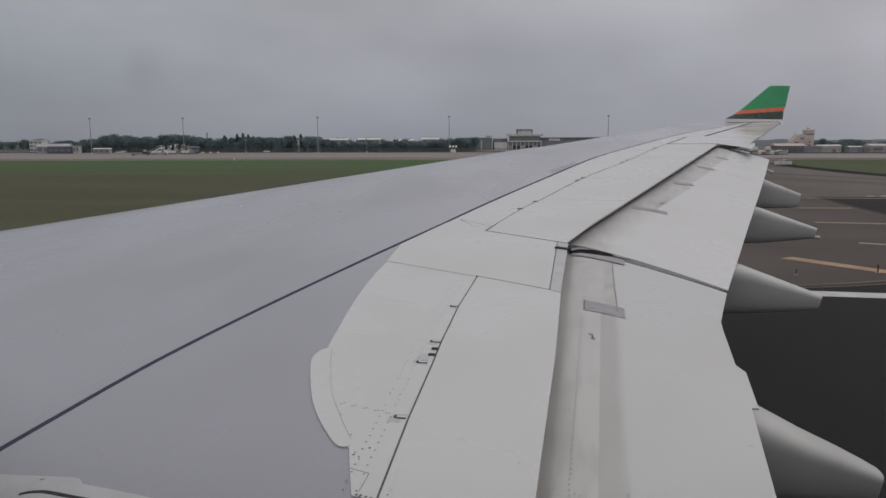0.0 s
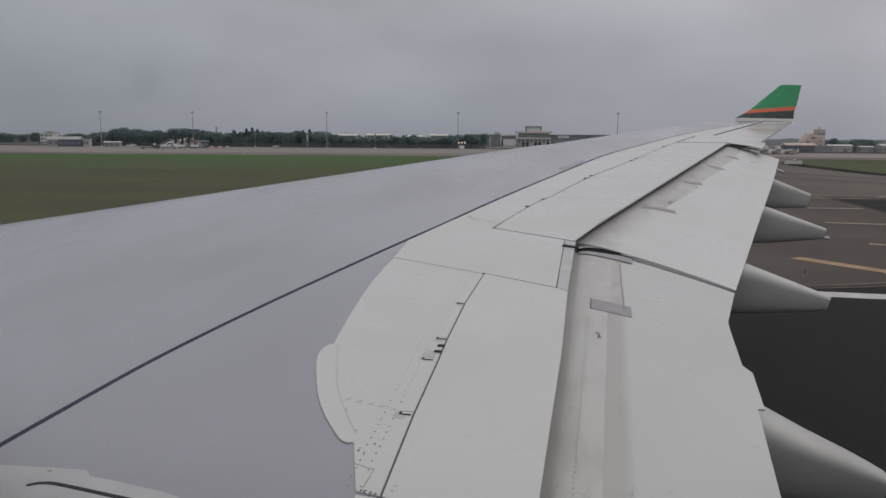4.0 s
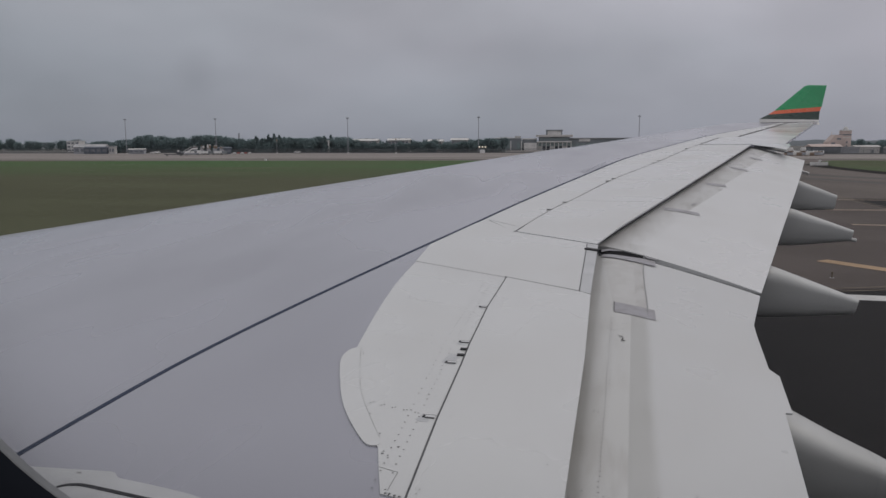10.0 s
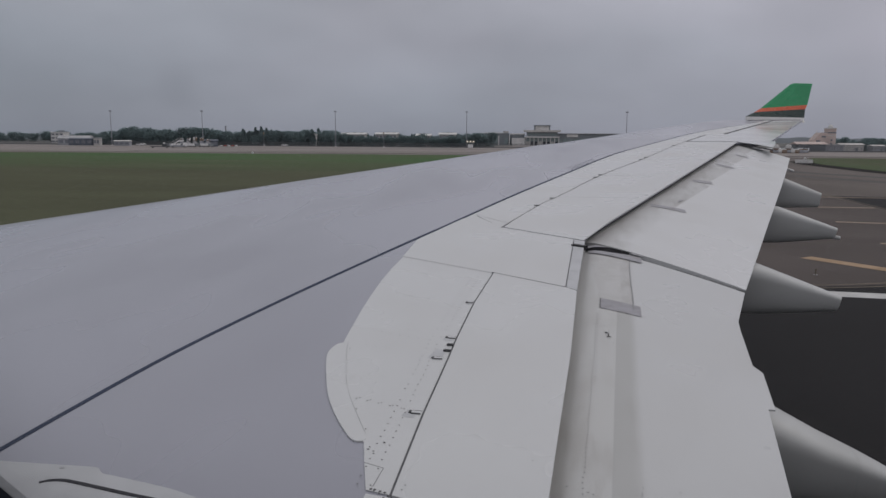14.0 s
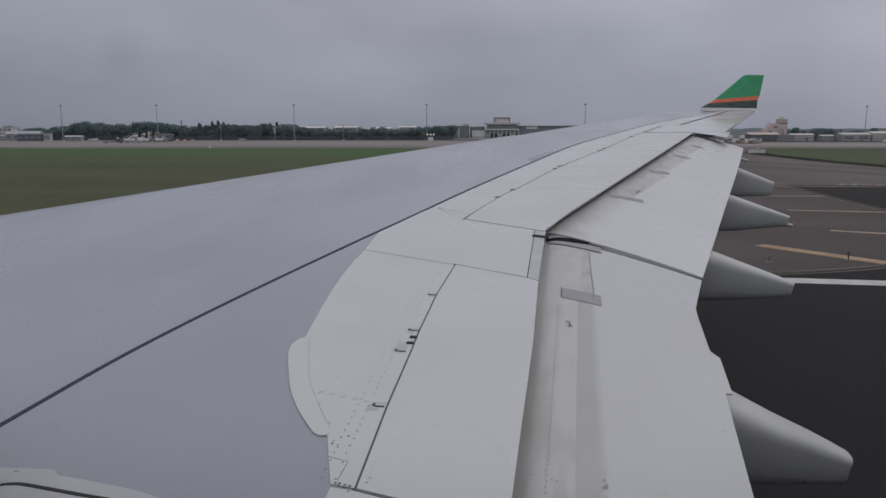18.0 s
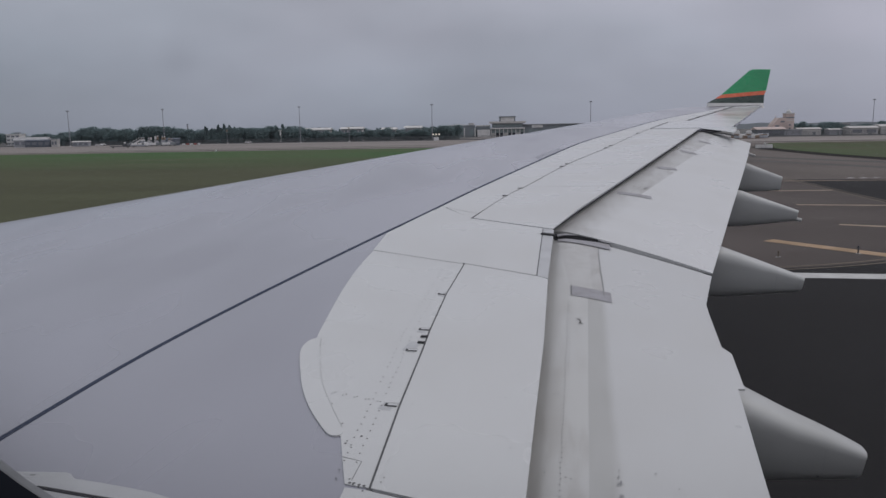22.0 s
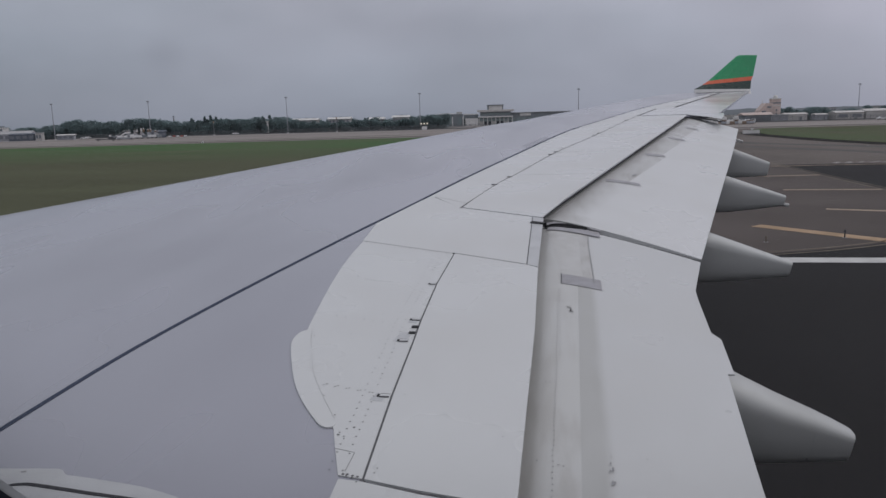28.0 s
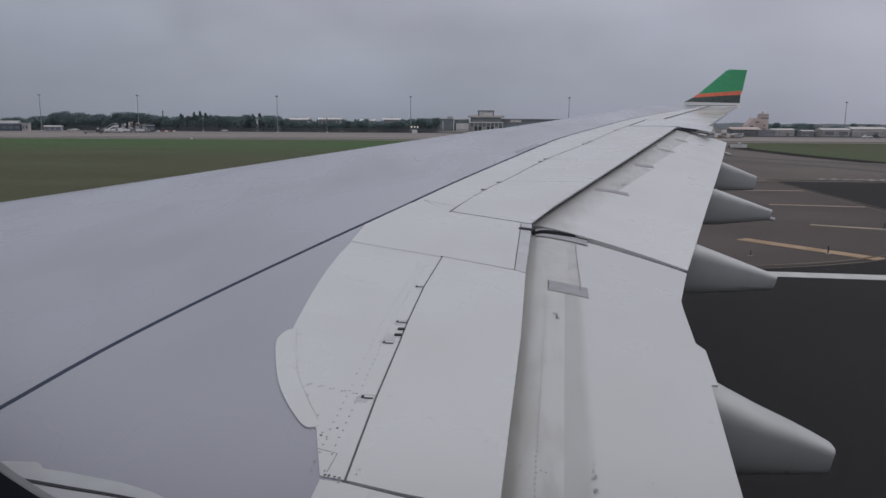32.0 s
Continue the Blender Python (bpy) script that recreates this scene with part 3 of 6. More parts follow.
# ---------------------------------------------------------------- building blocks
def mesh_of(name, verts, faces, mat, parent=None, label="", smooth=False):
    me = bpy.data.meshes.new(name)
    me.from_pydata([tuple(v) for v in verts], [], [tuple(f) for f in faces])
    me.materials.append(mat)
    if smooth:
        for p in me.polygons:
            p.use_smooth = True
        me.set_sharp_from_angle(angle=radians(38))
    me.update()
    ob = new(name, me)
    if parent is not None:
        ob.parent = parent
    if label:
        ob["label"] = label
    return ob


def part(name, bm, mat, parent, label="", smooth=False):
    bmesh.ops.recalc_face_normals(bm, faces=bm.faces)
    me = bpy.data.meshes.new(name)
    bm.to_mesh(me)
    bm.free()
    me.materials.append(mat)
    if smooth:
        for p in me.polygons:
            p.use_smooth = True
    ob = new(name, me)
    if parent is not None:
        ob.parent = parent
    if label:
        ob["label"] = label
    return ob


def empty(name, x, y, z, turn=0.0):
    ob = new(name)
    ob.matrix_world = pose(x, y, z, 0, 0, turn)
    return ob


def add_box(bm, cx, cy, cz, sx, sy, sz, bevel=0.0):
    made = bmesh.ops.create_cube(bm, size=1.0, matrix=Matrix.LocRotScale((cx, cy, cz), None, (sx, sy, sz)))
    if bevel:
        es = list({e for v in made["verts"] for e in v.link_edges})
        bmesh.ops.bevel(bm, geom=es, offset=bevel, segments=2, affect="EDGES", profile=0.6)


def add_tube(bm, a, b, r0, r1, n=8):
    a, b = Vector(a), Vector(b)
    d = b - a
    m = Matrix.Translation((a + b) / 2) @ d.to_track_quat("Z", "Y").to_matrix().to_4x4()
    bmesh.ops.create_cone(bm, cap_ends=True, segments=n, radius1=r0, radius2=r1, depth=d.length, matrix=m)


def box_part(name, dims, at, mat, parent, label="", bevel=0.0):
    bm = bmesh.new()
    add_box(bm, *at, *dims, bevel)
    return part(name, bm, mat, parent, label)


def grid_faces(rows, cols, wrap=False):
    fs = []
    for i in range(rows - 1):
        for j in range(cols - 1 + (1 if wrap else 0)):
            k = (j + 1) % cols
            fs.append((i * cols + j, i * cols + k, (i + 1) * cols + k, (i + 1) * cols + j))
    return fs


def loft(name, rings, mat, parent, label="", smooth=True):
    """Closed rings of equal count joined into a skin with both ends capped."""
    n = len(rings[0])
    verts = [v for r in rings for v in r]
    faces = grid_faces(len(rings), n, True)
    faces.append(tuple(range(n))[::-1])
    faces.append(tuple(range((len(rings) - 1) * n, len(rings) * n)))
    return mesh_of(name, verts, faces, mat, parent, label, smooth)


def interp(y, pts):
    return float(np.interp(y, [p[0] for p in pts], [p[1] for p in pts]))


# ---------------------------------------------------------------- ground
def slab(name, outline, z, mat, label, kind="structure", thick=0.0):
    n = len(outline)
    verts = [(x, y, z) for x, y in outline]
    faces = [tuple(range(n))]
    if thick:
        verts += [(x, y, z - thick) for x, y in outline]
        faces += [(i, i + n, (i + 1) % n + n, (i + 1) % n) for i in range(n)]
    ob = mesh_of(name, verts, faces, mat)
    return tagged(ob, label, name.split("_")[0], "", kind)


RUNWAY_Y = -2.6
slab("ground", [(-4300, -4300), (4300, -4300), (4300, 4300), (-4300, 4300)], 0.0, M["grass"], "flat mown airfield grass reaching the horizon")
slab("runway", [(-900, -34.0), (900, -34.0), (900, 30.4), (-900, 30.4)], 0.02, M["runway"], "wide dark asphalt runway with worn surface")

ARC_X, ARC_Y, ARC_R = 2.2, 50.5, 20.5
arc = [(ARC_X + ARC_R * math.cos(a), max(30.41, ARC_Y + ARC_R * math.sin(a))) for a in np.linspace(-math.pi / 2, 0, 25)]
slab("taxiway", [(2.2, 30.4), (110.0, 30.4), (88, 34), (74, 44), (68, 60), (67, 83.0), (22.7, 83.0)] + arc[::-1][:-1], 0.024, M["runway"],
     "dark asphalt taxiway entrance joining the runway")
slab("shoulder", [(-60, 30.4), (2.2, 30.4)] + arc + [(22.7, 83.0), (-2, 83.0), (-4, 60), (-10, 46), (-24, 38), (-60, 37.0)], 0.022, M["asphalt"],
     "brown weathered asphalt taxiway shoulder")
slab("taxiway_far", [(-2, 83.0), (67, 83.0), (90, 84), (420, 92), (420, 118), (90, 108), (62, 113), (51, 126), (48, 150), (47, 190), (52, 225), (66, 262), (-30, 256), (-12, 220), (-5, 150)], 0.022,
     M["asphalt_pale"], "pale weathered asphalt taxiway leading to the apron")
slab("apron", [(-900, 160), (-400, 205), (-180, 233), (0, 255), (150, 268), (600, 300), (1300, 320), (1300, 640), (330, 560), (300, 405), (60, 412), (40, 640), (-75, 650), (-82, 438), (-350, 436), (-900, 430)], 0.028, M["concrete"],
     "pale pinkish concrete apron and parallel taxiway")
slab("apron_band", [(-900, 300), (-300, 345), (0, 370), (300, 372), (300, 394), (0, 400), (-300, 385), (-900, 345)], 0.034, M["concrete_dark"], "slightly darker concrete lane across the apron")
slab("apron_edge", [(-900, 166), (-400, 211), (-180, 240), (0, 263), (150, 277), (600, 310), (600, 322), (150, 291), (0, 277), (-180, 252), (-400, 223), (-900, 178)], 0.034, M["asphalt"],
     "darker asphalt strip along the apron edge")


def ribbon(name, pts, width, z, mat, label):
    """A painted line of one width along a row of points."""
    v, f = [], []
    for i, (x, y) in enumerate(pts):
        a, b = pts[max(0, i - 1)], pts[min(len(pts) - 1, i + 1)]
        d = Vector((b[0] - a[0], b[1] - a[1])).normalized()
        nx, ny = -d.y * width / 2, d.x * width / 2
        v += [(x + nx, y + ny, z), (x - nx, y - ny, z)]
    f = [(2 * i, 2 * i + 1, 2 * i + 3, 2 * i + 2) for i in range(len(pts) - 1)]
    return tagged(mesh_of(name, v, f, mat), label, "marking", "", "structure")


ribbon("tyre_marks", [(28, 170), (34, 140), (48, 116), (80, 101), (150, 97), (400, 105)], 4.0, 0.03, M["rubber_marks"], "dark rubber tyre marks turning along the taxiway")
ribbon("tyre_marks", [(14, 240), (16, 180), (24, 140), (40, 106), (46, 85)], 3.0, 0.03, M["rubber_marks"], "dark rubber tyre marks turning along the taxiway")
slab("service_strip", [(-900, 420), (1300, 398), (3600, 3000), (-3600, 3000)], 0.015, M["soil"], "bare grey-brown ground behind the apron")
ribbon("apron_streak", [(-190, 268), (-140, 277), (-97, 287), (-66, 294), (-47, 300), (30, 314)], 7.0, 0.04, M["asphalt"], "brown worn streak along the apron lane")
ribbon("drain_edge", [(420, 117.5), (90, 107.6), (62, 112.7), (51, 125.8), (48, 150), (47, 190), (50, 215)], 5.0, 0.03, M["drain"], "dark strip along the grass edge")
ribbon("runway_edge_line", [(-900, 29.55), (900, 29.55)], 1.0, 0.03, M["paint_white"], "white painted runway edge line on dark asphalt")
ribbon("runway_edge_line", [(-900, RUNWAY_Y - 32), (900, RUNWAY_Y - 32)], 1.0, 0.03, M["paint_white"], "white painted runway edge line on dark asphalt")
for off in (-0.28, 0.28):
    r = ARC_R + off
    edge = [(ARC_X - 5 + i, ARC_Y - r) for i in range(5)] + [(ARC_X + r * math.cos(a), ARC_Y + r * math.sin(a)) for a in np.linspace(-math.pi / 2, 0, 40)] + [(ARC_X + r, 130.0)]
    ribbon("taxiway_edge_line", edge, 0.14, 0.034, M["paint_faded"], "thin faded yellow taxiway edge line")
for a, b in (((9.7, 38.7), (14.3, 33.7)), ((15.1, 45.1), (20.6, 43.0)), ((15.9, 56.4), (22.3, 55.9)), ((17.0, 68.5), (22.4, 69.0))):
    near = a[1] < 40
    ribbon("shoulder_stripe", [a, b], 0.9 if near else 0.55, 0.034, M["paint_yellow"] if near else M["paint_tan"], "faded yellow stripe across the taxiway shoulder")["group"] = "shoulder stripes"
ribbon("holding_line", [(20.8, 80.9), (27.6, 81.2), (67, 83.0)], 0.5, 0.036, M["paint_tan"], "worn pale holding line across the taxiway")
mark_rnd = random.Random(6)
for i in range(14):
    x = 28.6 + i * 0.62
    y = 84.3 + (0.9 if i % 2 else 0.0) + mark_rnd.uniform(-0.2, 0.2)
    ribbon("holding_mark", [(x, y), (x + mark_rnd.uniform(0.35, 0.7), y + 0.1)], mark_rnd.uniform(0.5, 1.1), 0.036, M["paint_dull"], "worn white block of a holding mark")["group"] = "holding marks"
ribbon("runway_lead_line", [(60 + 36 * math.sin(a), RUNWAY_Y + 36 - 36 * math.cos(a)) for a in np.linspace(0, math.pi / 2, 24)] + [(96, 36), (97, 230)], 0.35, 0.036, M["paint_yellow"],
       "curved yellow lead-on line from the taxiway")
# threshold stripes behind the aircraft
for i in range(8):
    for s in (-1, 1):
        y = RUNWAY_Y + s * (3.2 + i * 3.5)
        ribbon("threshold_stripe", [(62, y), (92, y)], 1.8, 0.032, M["paint_white"], "long white runway threshold stripe")["group"] = "threshold stripes"


# ---------------------------------------------------------------- the aircraft
EYE = 5.7
SLOPE = 0.096


def wing_z(y):
    return EYE - 1.9 + SLOPE * y


def le_x(y):
    return -14.5 + 0.65 * y


def te_x(y):
    if y < 8.2:
        return -0.17
    if y < 19.3:
        return -2.69 + 0.304 * y
    return interp(y, ((19.3, 3.18), (19.45, 3.9), (26.9, 6.35)))


aircraft = empty("aircraft", 0.0, 0.0, 0.0)
tagged(aircraft, "white twin-aisle airliner, grey-white wing with green winglet", "aircraft")

# wing box: closed sections from tip to root
rings = []
for y in list(np.linspace(-1.5, 8.1, 16)) + list(np.linspace(8.3, 19.25, 18)) + list(np.linspace(19.5, 26.85, 14)):
    le, te, zb = le_x(y), te_x(y) - (0.10 if y < 19.4 else 0.0), wing_z(y)
    ch = te - le
    ring = []
    for u in (0.0, 0.004, 0.012, 0.03, 0.06, 0.1, 0.15, 0.2, 0.26, 0.33, 0.41, 0.5, 0.75, 1.0):
        drop = 0.03 * ch * max(0.0, (0.5 - u) / 0.5) ** 3
        ring.append((le + u * ch, y, zb - drop))
    for u in (1.0, 0.8, 0.6, 0.45, 0.3, 0.18, 0.09, 0.04, 0.012):
        low = 0.03 * ch * (1 - u) + 0.05 * u + 0.085 * ch * math.sin(math.pi * u) * (1 - 0.35 * u) + 0.02 * ch * min(1, u / 0.04) * (1 - u)
        ring.append((le + u * ch, y, zb - low))
    rings.append(ring)
loft("wing_skin", rings, M["skin"], aircraft, "smooth grey painted upper wing skin")


def plate(name, pts, mat, label="", lift=0.006, thick=0.005, host=None):
    """A flat panel lying on the wing's upper plane, outline in plan."""
    n = len(pts)
    verts = [(x, y, wing_z(y) + lift) for x, y in pts] + [(x, y, wing_z(y) + lift - thick) for x, y in pts]
    faces = [tuple(range(n)), tuple(range(2 * n - 1, n - 1, -1))] + [(i, i + n, (i + 1) % n + n, (i + 1) % n) for i in range(n)]
    bm = bmesh.new()
    vs = [bm.verts.new(v) for v in verts]
    for f in faces:
        bm.faces.new([vs[k] for k in f])
    return part(name, bm, mat, host or aircraft, label)


def strip(name, pts, width, mat, label="", lift=0.009, host=None, zf=None):
    zf = zf or (lambda x, y: wing_z(y))
    v = []
    for i, (x, y) in enumerate(pts):
        a, b = pts[max(0, i - 1)], pts[min(len(pts) - 1, i + 1)]
        d = Vector((b[0] - a[0], b[1] - a[1])).normalized()
        w = width[i] if isinstance(width, (list, tuple)) else width
        nx, ny = -d.y * w / 2, d.x * w / 2
        for s, dz in ((1, 0), (1, lift), (-1, lift), (-1, 0)):
            v.append((x + s * nx, y + s * ny, zf(x + s * nx, y + s * ny) + dz))
    f = []
    for i in range(len(pts) - 1):
        k = 4 * i
        f += [(k + j, k + 4 + j, k + 5 + j, k + 1 + j) for j in range(3)]
    return mesh_of(name, v, f, mat, host or aircraft, label)


def smooth_curve(pts, n=6):
    out = []
    for i in range(len(pts) - 1):
        p0, p1, p2, p3 = (Vector(pts[min(max(k, 0), len(pts) - 1)]) for k in (i - 1, i, i + 1, i + 2))
        for j in range(n):
            t = j / n
            q = 0.5 * ((2 * p1) + (p2 - p0) * t + (2 * p0 - 5 * p1 + 4 * p2 - p3) * t * t + (3 * p1 - p0 - 3 * p2 + p3) * t ** 3)
            out.append((q.x, q.y))
    return out + [tuple(pts[-1])]


SPAR = ((3.0, -3.0), (3.53, -2.955), (4.46, -2.85), (5.71, -2.61), (7.58, -2.18), (8.9, -1.85), (10.81, -1.39), (13.4, -0.70), (16.46, 0.16), (18.68, 1.04), (21.28, 2.14), (22.91, 2.99), (24.93, 4.28))
HINGE = ((8.78, -1.18), (10.36, -0.85), (11.14, -0.62), (13.26, -0.06), (15.81, 0.8), (18.34, 1.58), (20.24, 2.26), (21.15, 2.595), (21.3, 3.06), (26.5, 5.36))


SPAR_FINE = smooth_curve(SPAR, 8)
HINGE_FINE = smooth_curve(HINGE[:-2], 8) + [HINGE[-2], HINGE[-1]]


def spar_x(y):
    return interp(y, SPAR_FINE)


def hinge_x(y):
    return interp(y, HINGE_FINE)


# dark sealant line along the rear spar
sl = [(spar_x(y), y) for y in np.linspace(2.2, 24.6, 110)]
strip("spar_seal", sl, [interp(y, ((2, 0.034), (8, 0.042), (14, 0.055), (24.6, 0.04))) for _, y in sl], M["seal"], "dark blue-grey sealant line along the wing", 0.003)

# fixed white panels between the spar line and the spoilers
plate("shroud_panel", [(-1.98, 7.24), (-1.972, 6.8), (-1.945, 6.35), (-1.90, 5.9), (-1.85, 5.5), (-1.765, 4.9), (-1.62, 4.2), (-1.36, 3.72), (-1.15, 3.48), (-1.08, 3.28), (-1.0, 3.06), (-0.881, 3.04),
                       (-0.931, 3.85), (-0.961, 4.64), (-0.981, 5.02), (-1.001, 5.87), (-0.981, 6.79)], M["white"], "white panel ahead of the inboard spoiler")
plate("shroud_panel", [(-1.99, 7.26), (-1.003, 6.80), (-0.285, 6.44), (-0.30, 8.285), (-1.165, 8.78), (-1.62, 9.46), (-1.74, 9.25), (-2.03, 8.02)], M["white"], "white fixed panel between two spoilers")
plate("shroud_panel", [(-0.275, 6.44), (-0.18, 6.36), (-0.172, 8.213), (-0.29, 8.278)], M["tape_pale2"], "narrow pale edge panel beside the spoiler")
plate("root_panel", [(-0.99, 3.03), (-0.97, 2.4), (-0.9, 1.2), (-0.17, 1.2), (-0.17, 2.86), (-0.60, 2.945), (-0.885, 3.02)], M["white"], "white root panel inboard of the spoiler")
outer = [(spar_x(y) + 0.035, y) for y in np.linspace(9.3, 24.5, 22)]
back = [(hinge_x(y) - 0.008, y) for y in list(np.linspace(8.8, 21.15, 18)) + [21.3, 22.5, 24.0, 26.5]]
plate("shroud_panel", outer + [(4.6, 25.4), (5.1, 26.5)] + back[::-1] + [(-1.6, 9.46)], M["white"], "long white panel ahead of the outboard spoilers")
# spoilers, each with its own gap
plate("spoiler", [(-0.966, 6.77), (-0.986, 5.87), (-0.966, 5.02), (-0.946, 4.64), (-0.916, 3.85), (-0.866, 3.03), (-0.60, 2.964), (-0.166, 2.88), (-0.164, 3.6), (-0.161, 4.2), (-0.158, 4.9), (-0.168, 5.6), (-0.178, 6.32), (-0.27, 6.405)],
      M["white"], "white inboard spoiler panel, closed", lift=0.012, thick=0.016)
cuts = (8.76, 11.0, 13.25, 15.6, 17.9, 19.25)
for a, b in zip(cuts, cuts[1:]):
    ys = np.linspace(a + 0.005, b - 0.005, 5)
    start = [(hinge_x(y) + 0.009, y) for y in ys]
    if a == cuts[0]:
        start[0] = (-1.15, 8.79)
    end = [(te_x(max(y, 8.22)) - 0.05, y) for y in ys]
    if a == cuts[0]:
        end = [(-0.19, 8.24)] + end[1:]
    plate("spoiler", start + end[::-1], M["white"], "white outboard spoiler panel, closed", lift=0.012, thick=0.014)
plate("aileron", [(hinge_x(19.4) + 0.012, 19.4), (hinge_x(20.3) + 0.012, 20.3), (hinge_x(21.14) + 0.012, 21.14), (hinge_x(21.31) + 0.012, 21.31), (hinge_x(26.4) + 0.012, 26.4), (6.2, 26.6), (te_x(25) - 0.005, 25.0), (te_x(22) - 0.005, 22.0), (te_x(19.47) - 0.005, 19.47)],
      M["gloss"], "glossy white aileron near the wing tip")
plate("end_panel", [(3.14, 19.33), (3.50, 18.72), (3.69, 18.12), (3.92, 18.95), (4.02, 19.5), (3.2, 19.48)], M["gloss"], "white corner panel over the flap end", 0.004, 0.012)
strip("end_gap", [(3.16, 19.25), (3.48, 18.68), (3.72, 18.02)], 0.09, M["cove"], "dark gap at the flap end", 0.012, None, lambda x, y: wing_z(y) - 0.06)
# dark gaps along the hinge lines
strip("hinge_gap", [(-0.873, 3.0), (-0.923, 3.85), (-0.953, 4.64), (-0.973, 5.02), (-0.993, 5.87), (-0.973, 6.79)], 0.03, M["seam"], "dark spoiler hinge gap", 0.004)
strip("hinge_gap", [(-0.885, 3.02), (-0.60, 2.957), (-0.16, 2.872)], 0.010, M["seam"], "dark spoiler end gap", 0.004)
strip("hinge_gap", [(-0.99, 6.785), (-0.27, 6.413)], 0.0085, M["seam"], "", 0.0135)
strip("panel_seam", [(-1.98, 7.25), (-1.0, 6.79)], 0.009, M["thin_seam"], "", 0.0075)
strip("panel_seam", [(-0.28, 6.42), (-0.295, 8.26)], 0.007, M["seam"], "", 0.007)
strip("hinge_gap", [(hinge_x(y), y) for y in np.linspace(8.78, 11.0, 12)], 0.005, M["thin_seam"], "fine spoiler hinge gap", 0.0145)
strip("hinge_gap", [(hinge_x(y), y) for y in np.linspace(11.0, 21.1, 48)], [interp(y, ((11, 0.007), (12.5, 0.011), (21, 0.016))) for y in np.linspace(11.0, 21.1, 48)], M["seam"], "dark spoiler hinge gap", 0.0145)
strip("panel_seam", [(-1.60, 9.47), (-1.13, 9.06)], 0.004, M["thin_seam"], "", 0.0075)
strip("panel_seam", [(1.98, 19.35), (3.12, 19.33)], 0.02, M["thin_seam"], "", 0.0128)
strip("aileron_gap", [(hinge_x(y), y) for y in np.linspace(21.5, 26.3, 6)], 0.07, M["seam"], "dark aileron hinge gap", 0.0135)

# crescent seal piece and root fairing piece
crescent_out = smooth_curve([(-1.745, 4.82), (-1.788, 4.755), (-1.78, 4.58), (-1.67, 4.28), (-1.54, 3.98), (-1.41, 3.75), (-1.27, 3.55), (-1.21, 3.49), (-1.165, 3.49), (-1.15, 3.52)])
crescent_in = smooth_curve([(-1.175, 3.58), (-1.32, 3.83), (-1.47, 4.12), (-1.585, 4.42), (-1.675, 4.68), (-1.715, 4.82)])
plate("crescent_seal", crescent_out + crescent_in, M["white"], "raised white crescent-shaped edge seal", 0.009, 0.008)
strip("crescent_edge", crescent_in, 0.003, M["tape_pale"], "", 0.0102)
plate("root_fairing", [(-3.0, 2.93), (-2.63, 2.957), (-2.458, 2.971), (-2.367, 2.978), (-2.337, 2.969), (-2.318, 2.951), (-2.292, 2.932), (-2.152, 2.915), (-1.994, 2.893), (-1.867, 2.871),
                       (-1.751, 2.839), (-1.67, 2.812), (-1.60, 2.78), (-1.46, 2.69), (-1.37, 2.255), (-3.0, 2.255)],
      M["tape_pale2"], "raised white fairing piece at the wing root", 0.018, 0.03)
slot_line = smooth_curve([(-2.535, 2.80), (-2.505, 2.822), (-2.47, 2.834), (-2.41, 2.839), (-2.226, 2.817), (-2.071, 2.797), (-1.922, 2.781), (-1.774, 2.762), (-1.6, 2.735)])
strip("root_slot", slot_line, [0.012 + 0.008 * math.sin(math.pi * k / (len(slot_line) - 1)) for k in range(len(slot_line))], M["cove"], "dark slot in the root fairing", 0.022)
dent = (-2.52, 2.935)
strip("fairing_mark", [(dent[0] - 0.012, dent[1]), (dent[0] + 0.012, dent[1] + 0.004)], 0.008, M["thin_seam"], "small scuff on the fairing", 0.020)

# hinge fittings on the inboard spoiler
for x, y, l in ((-1.025, 5.87, 0.045), (-1.01, 5.05, 0.06), (-1.02, 4.66, 0.06), (-0.965, 3.86, 0.055)):
    f = box_part("hinge_fitting", (l, 0.028, 0.006), (x, y, wing_z(y) + 0.009), M["white"], aircraft, "small pale spoiler hinge fitting", 0.001)
    box_part("slot", (0.02, 0.032, 0.006), (x - l / 2 - 0.006, y, wing_z(y) + 0.008), M["black"], f)
    box_part("slot", (l, 0.006, 0.006), (x, y + 0.02, wing_z(y) + 0.008), M["seam"], f)
    box_part("slot", (l, 0.006, 0.006), (x, y - 0.02, wing_z(y) + 0.008), M["seam"], f)
for x, y, w, d in ((-1.045, 4.72, 0.10, 0.20), (-1.03, 5.03, 0.07, 0.10), (-1.0, 3.84, 0.08, 0.10), (-1.03, 5.86, 0.06, 0.10)):
    plate("scuff_patch", [(x - w / 2, y - d * 0.3), (x - w * 0.2, y + d / 2), (x + w / 2, y + d * 0.4), (x + w * 0.46, y - d / 2), (x - w * 0.1, y - d * 0.46)], M["tape_pale2"], "scuffed paint beside a hinge", 0.0072, 0.001)
for y in (4.79, 4.9):
    box_part("actuator_slot", (0.045, 0.03, 0.01), (-0.99, y, wing_z(y) + 0.012), M["black"], aircraft, "black actuator slot")
strip("edge_clip", [(-0.30, 8.0), (-0.15, 7.93)], 0.05, M["black"], "black clip at the spoiler corner", 0.022)
for y in (10.25, 10.85, 13.0, 13.3, 15.55, 15.9, 18.3):
    box_part("hinge_fitting", (0.08, 0.03, 0.010), (hinge_x(y) - 0.02, y, wing_z(y) + 0.014), M["seam"], aircraft, "dark spoiler hinge fitting", 0.003)
# stencilled block of unreadable small writing, in broken rows
stencil_rnd = random.Random(12)
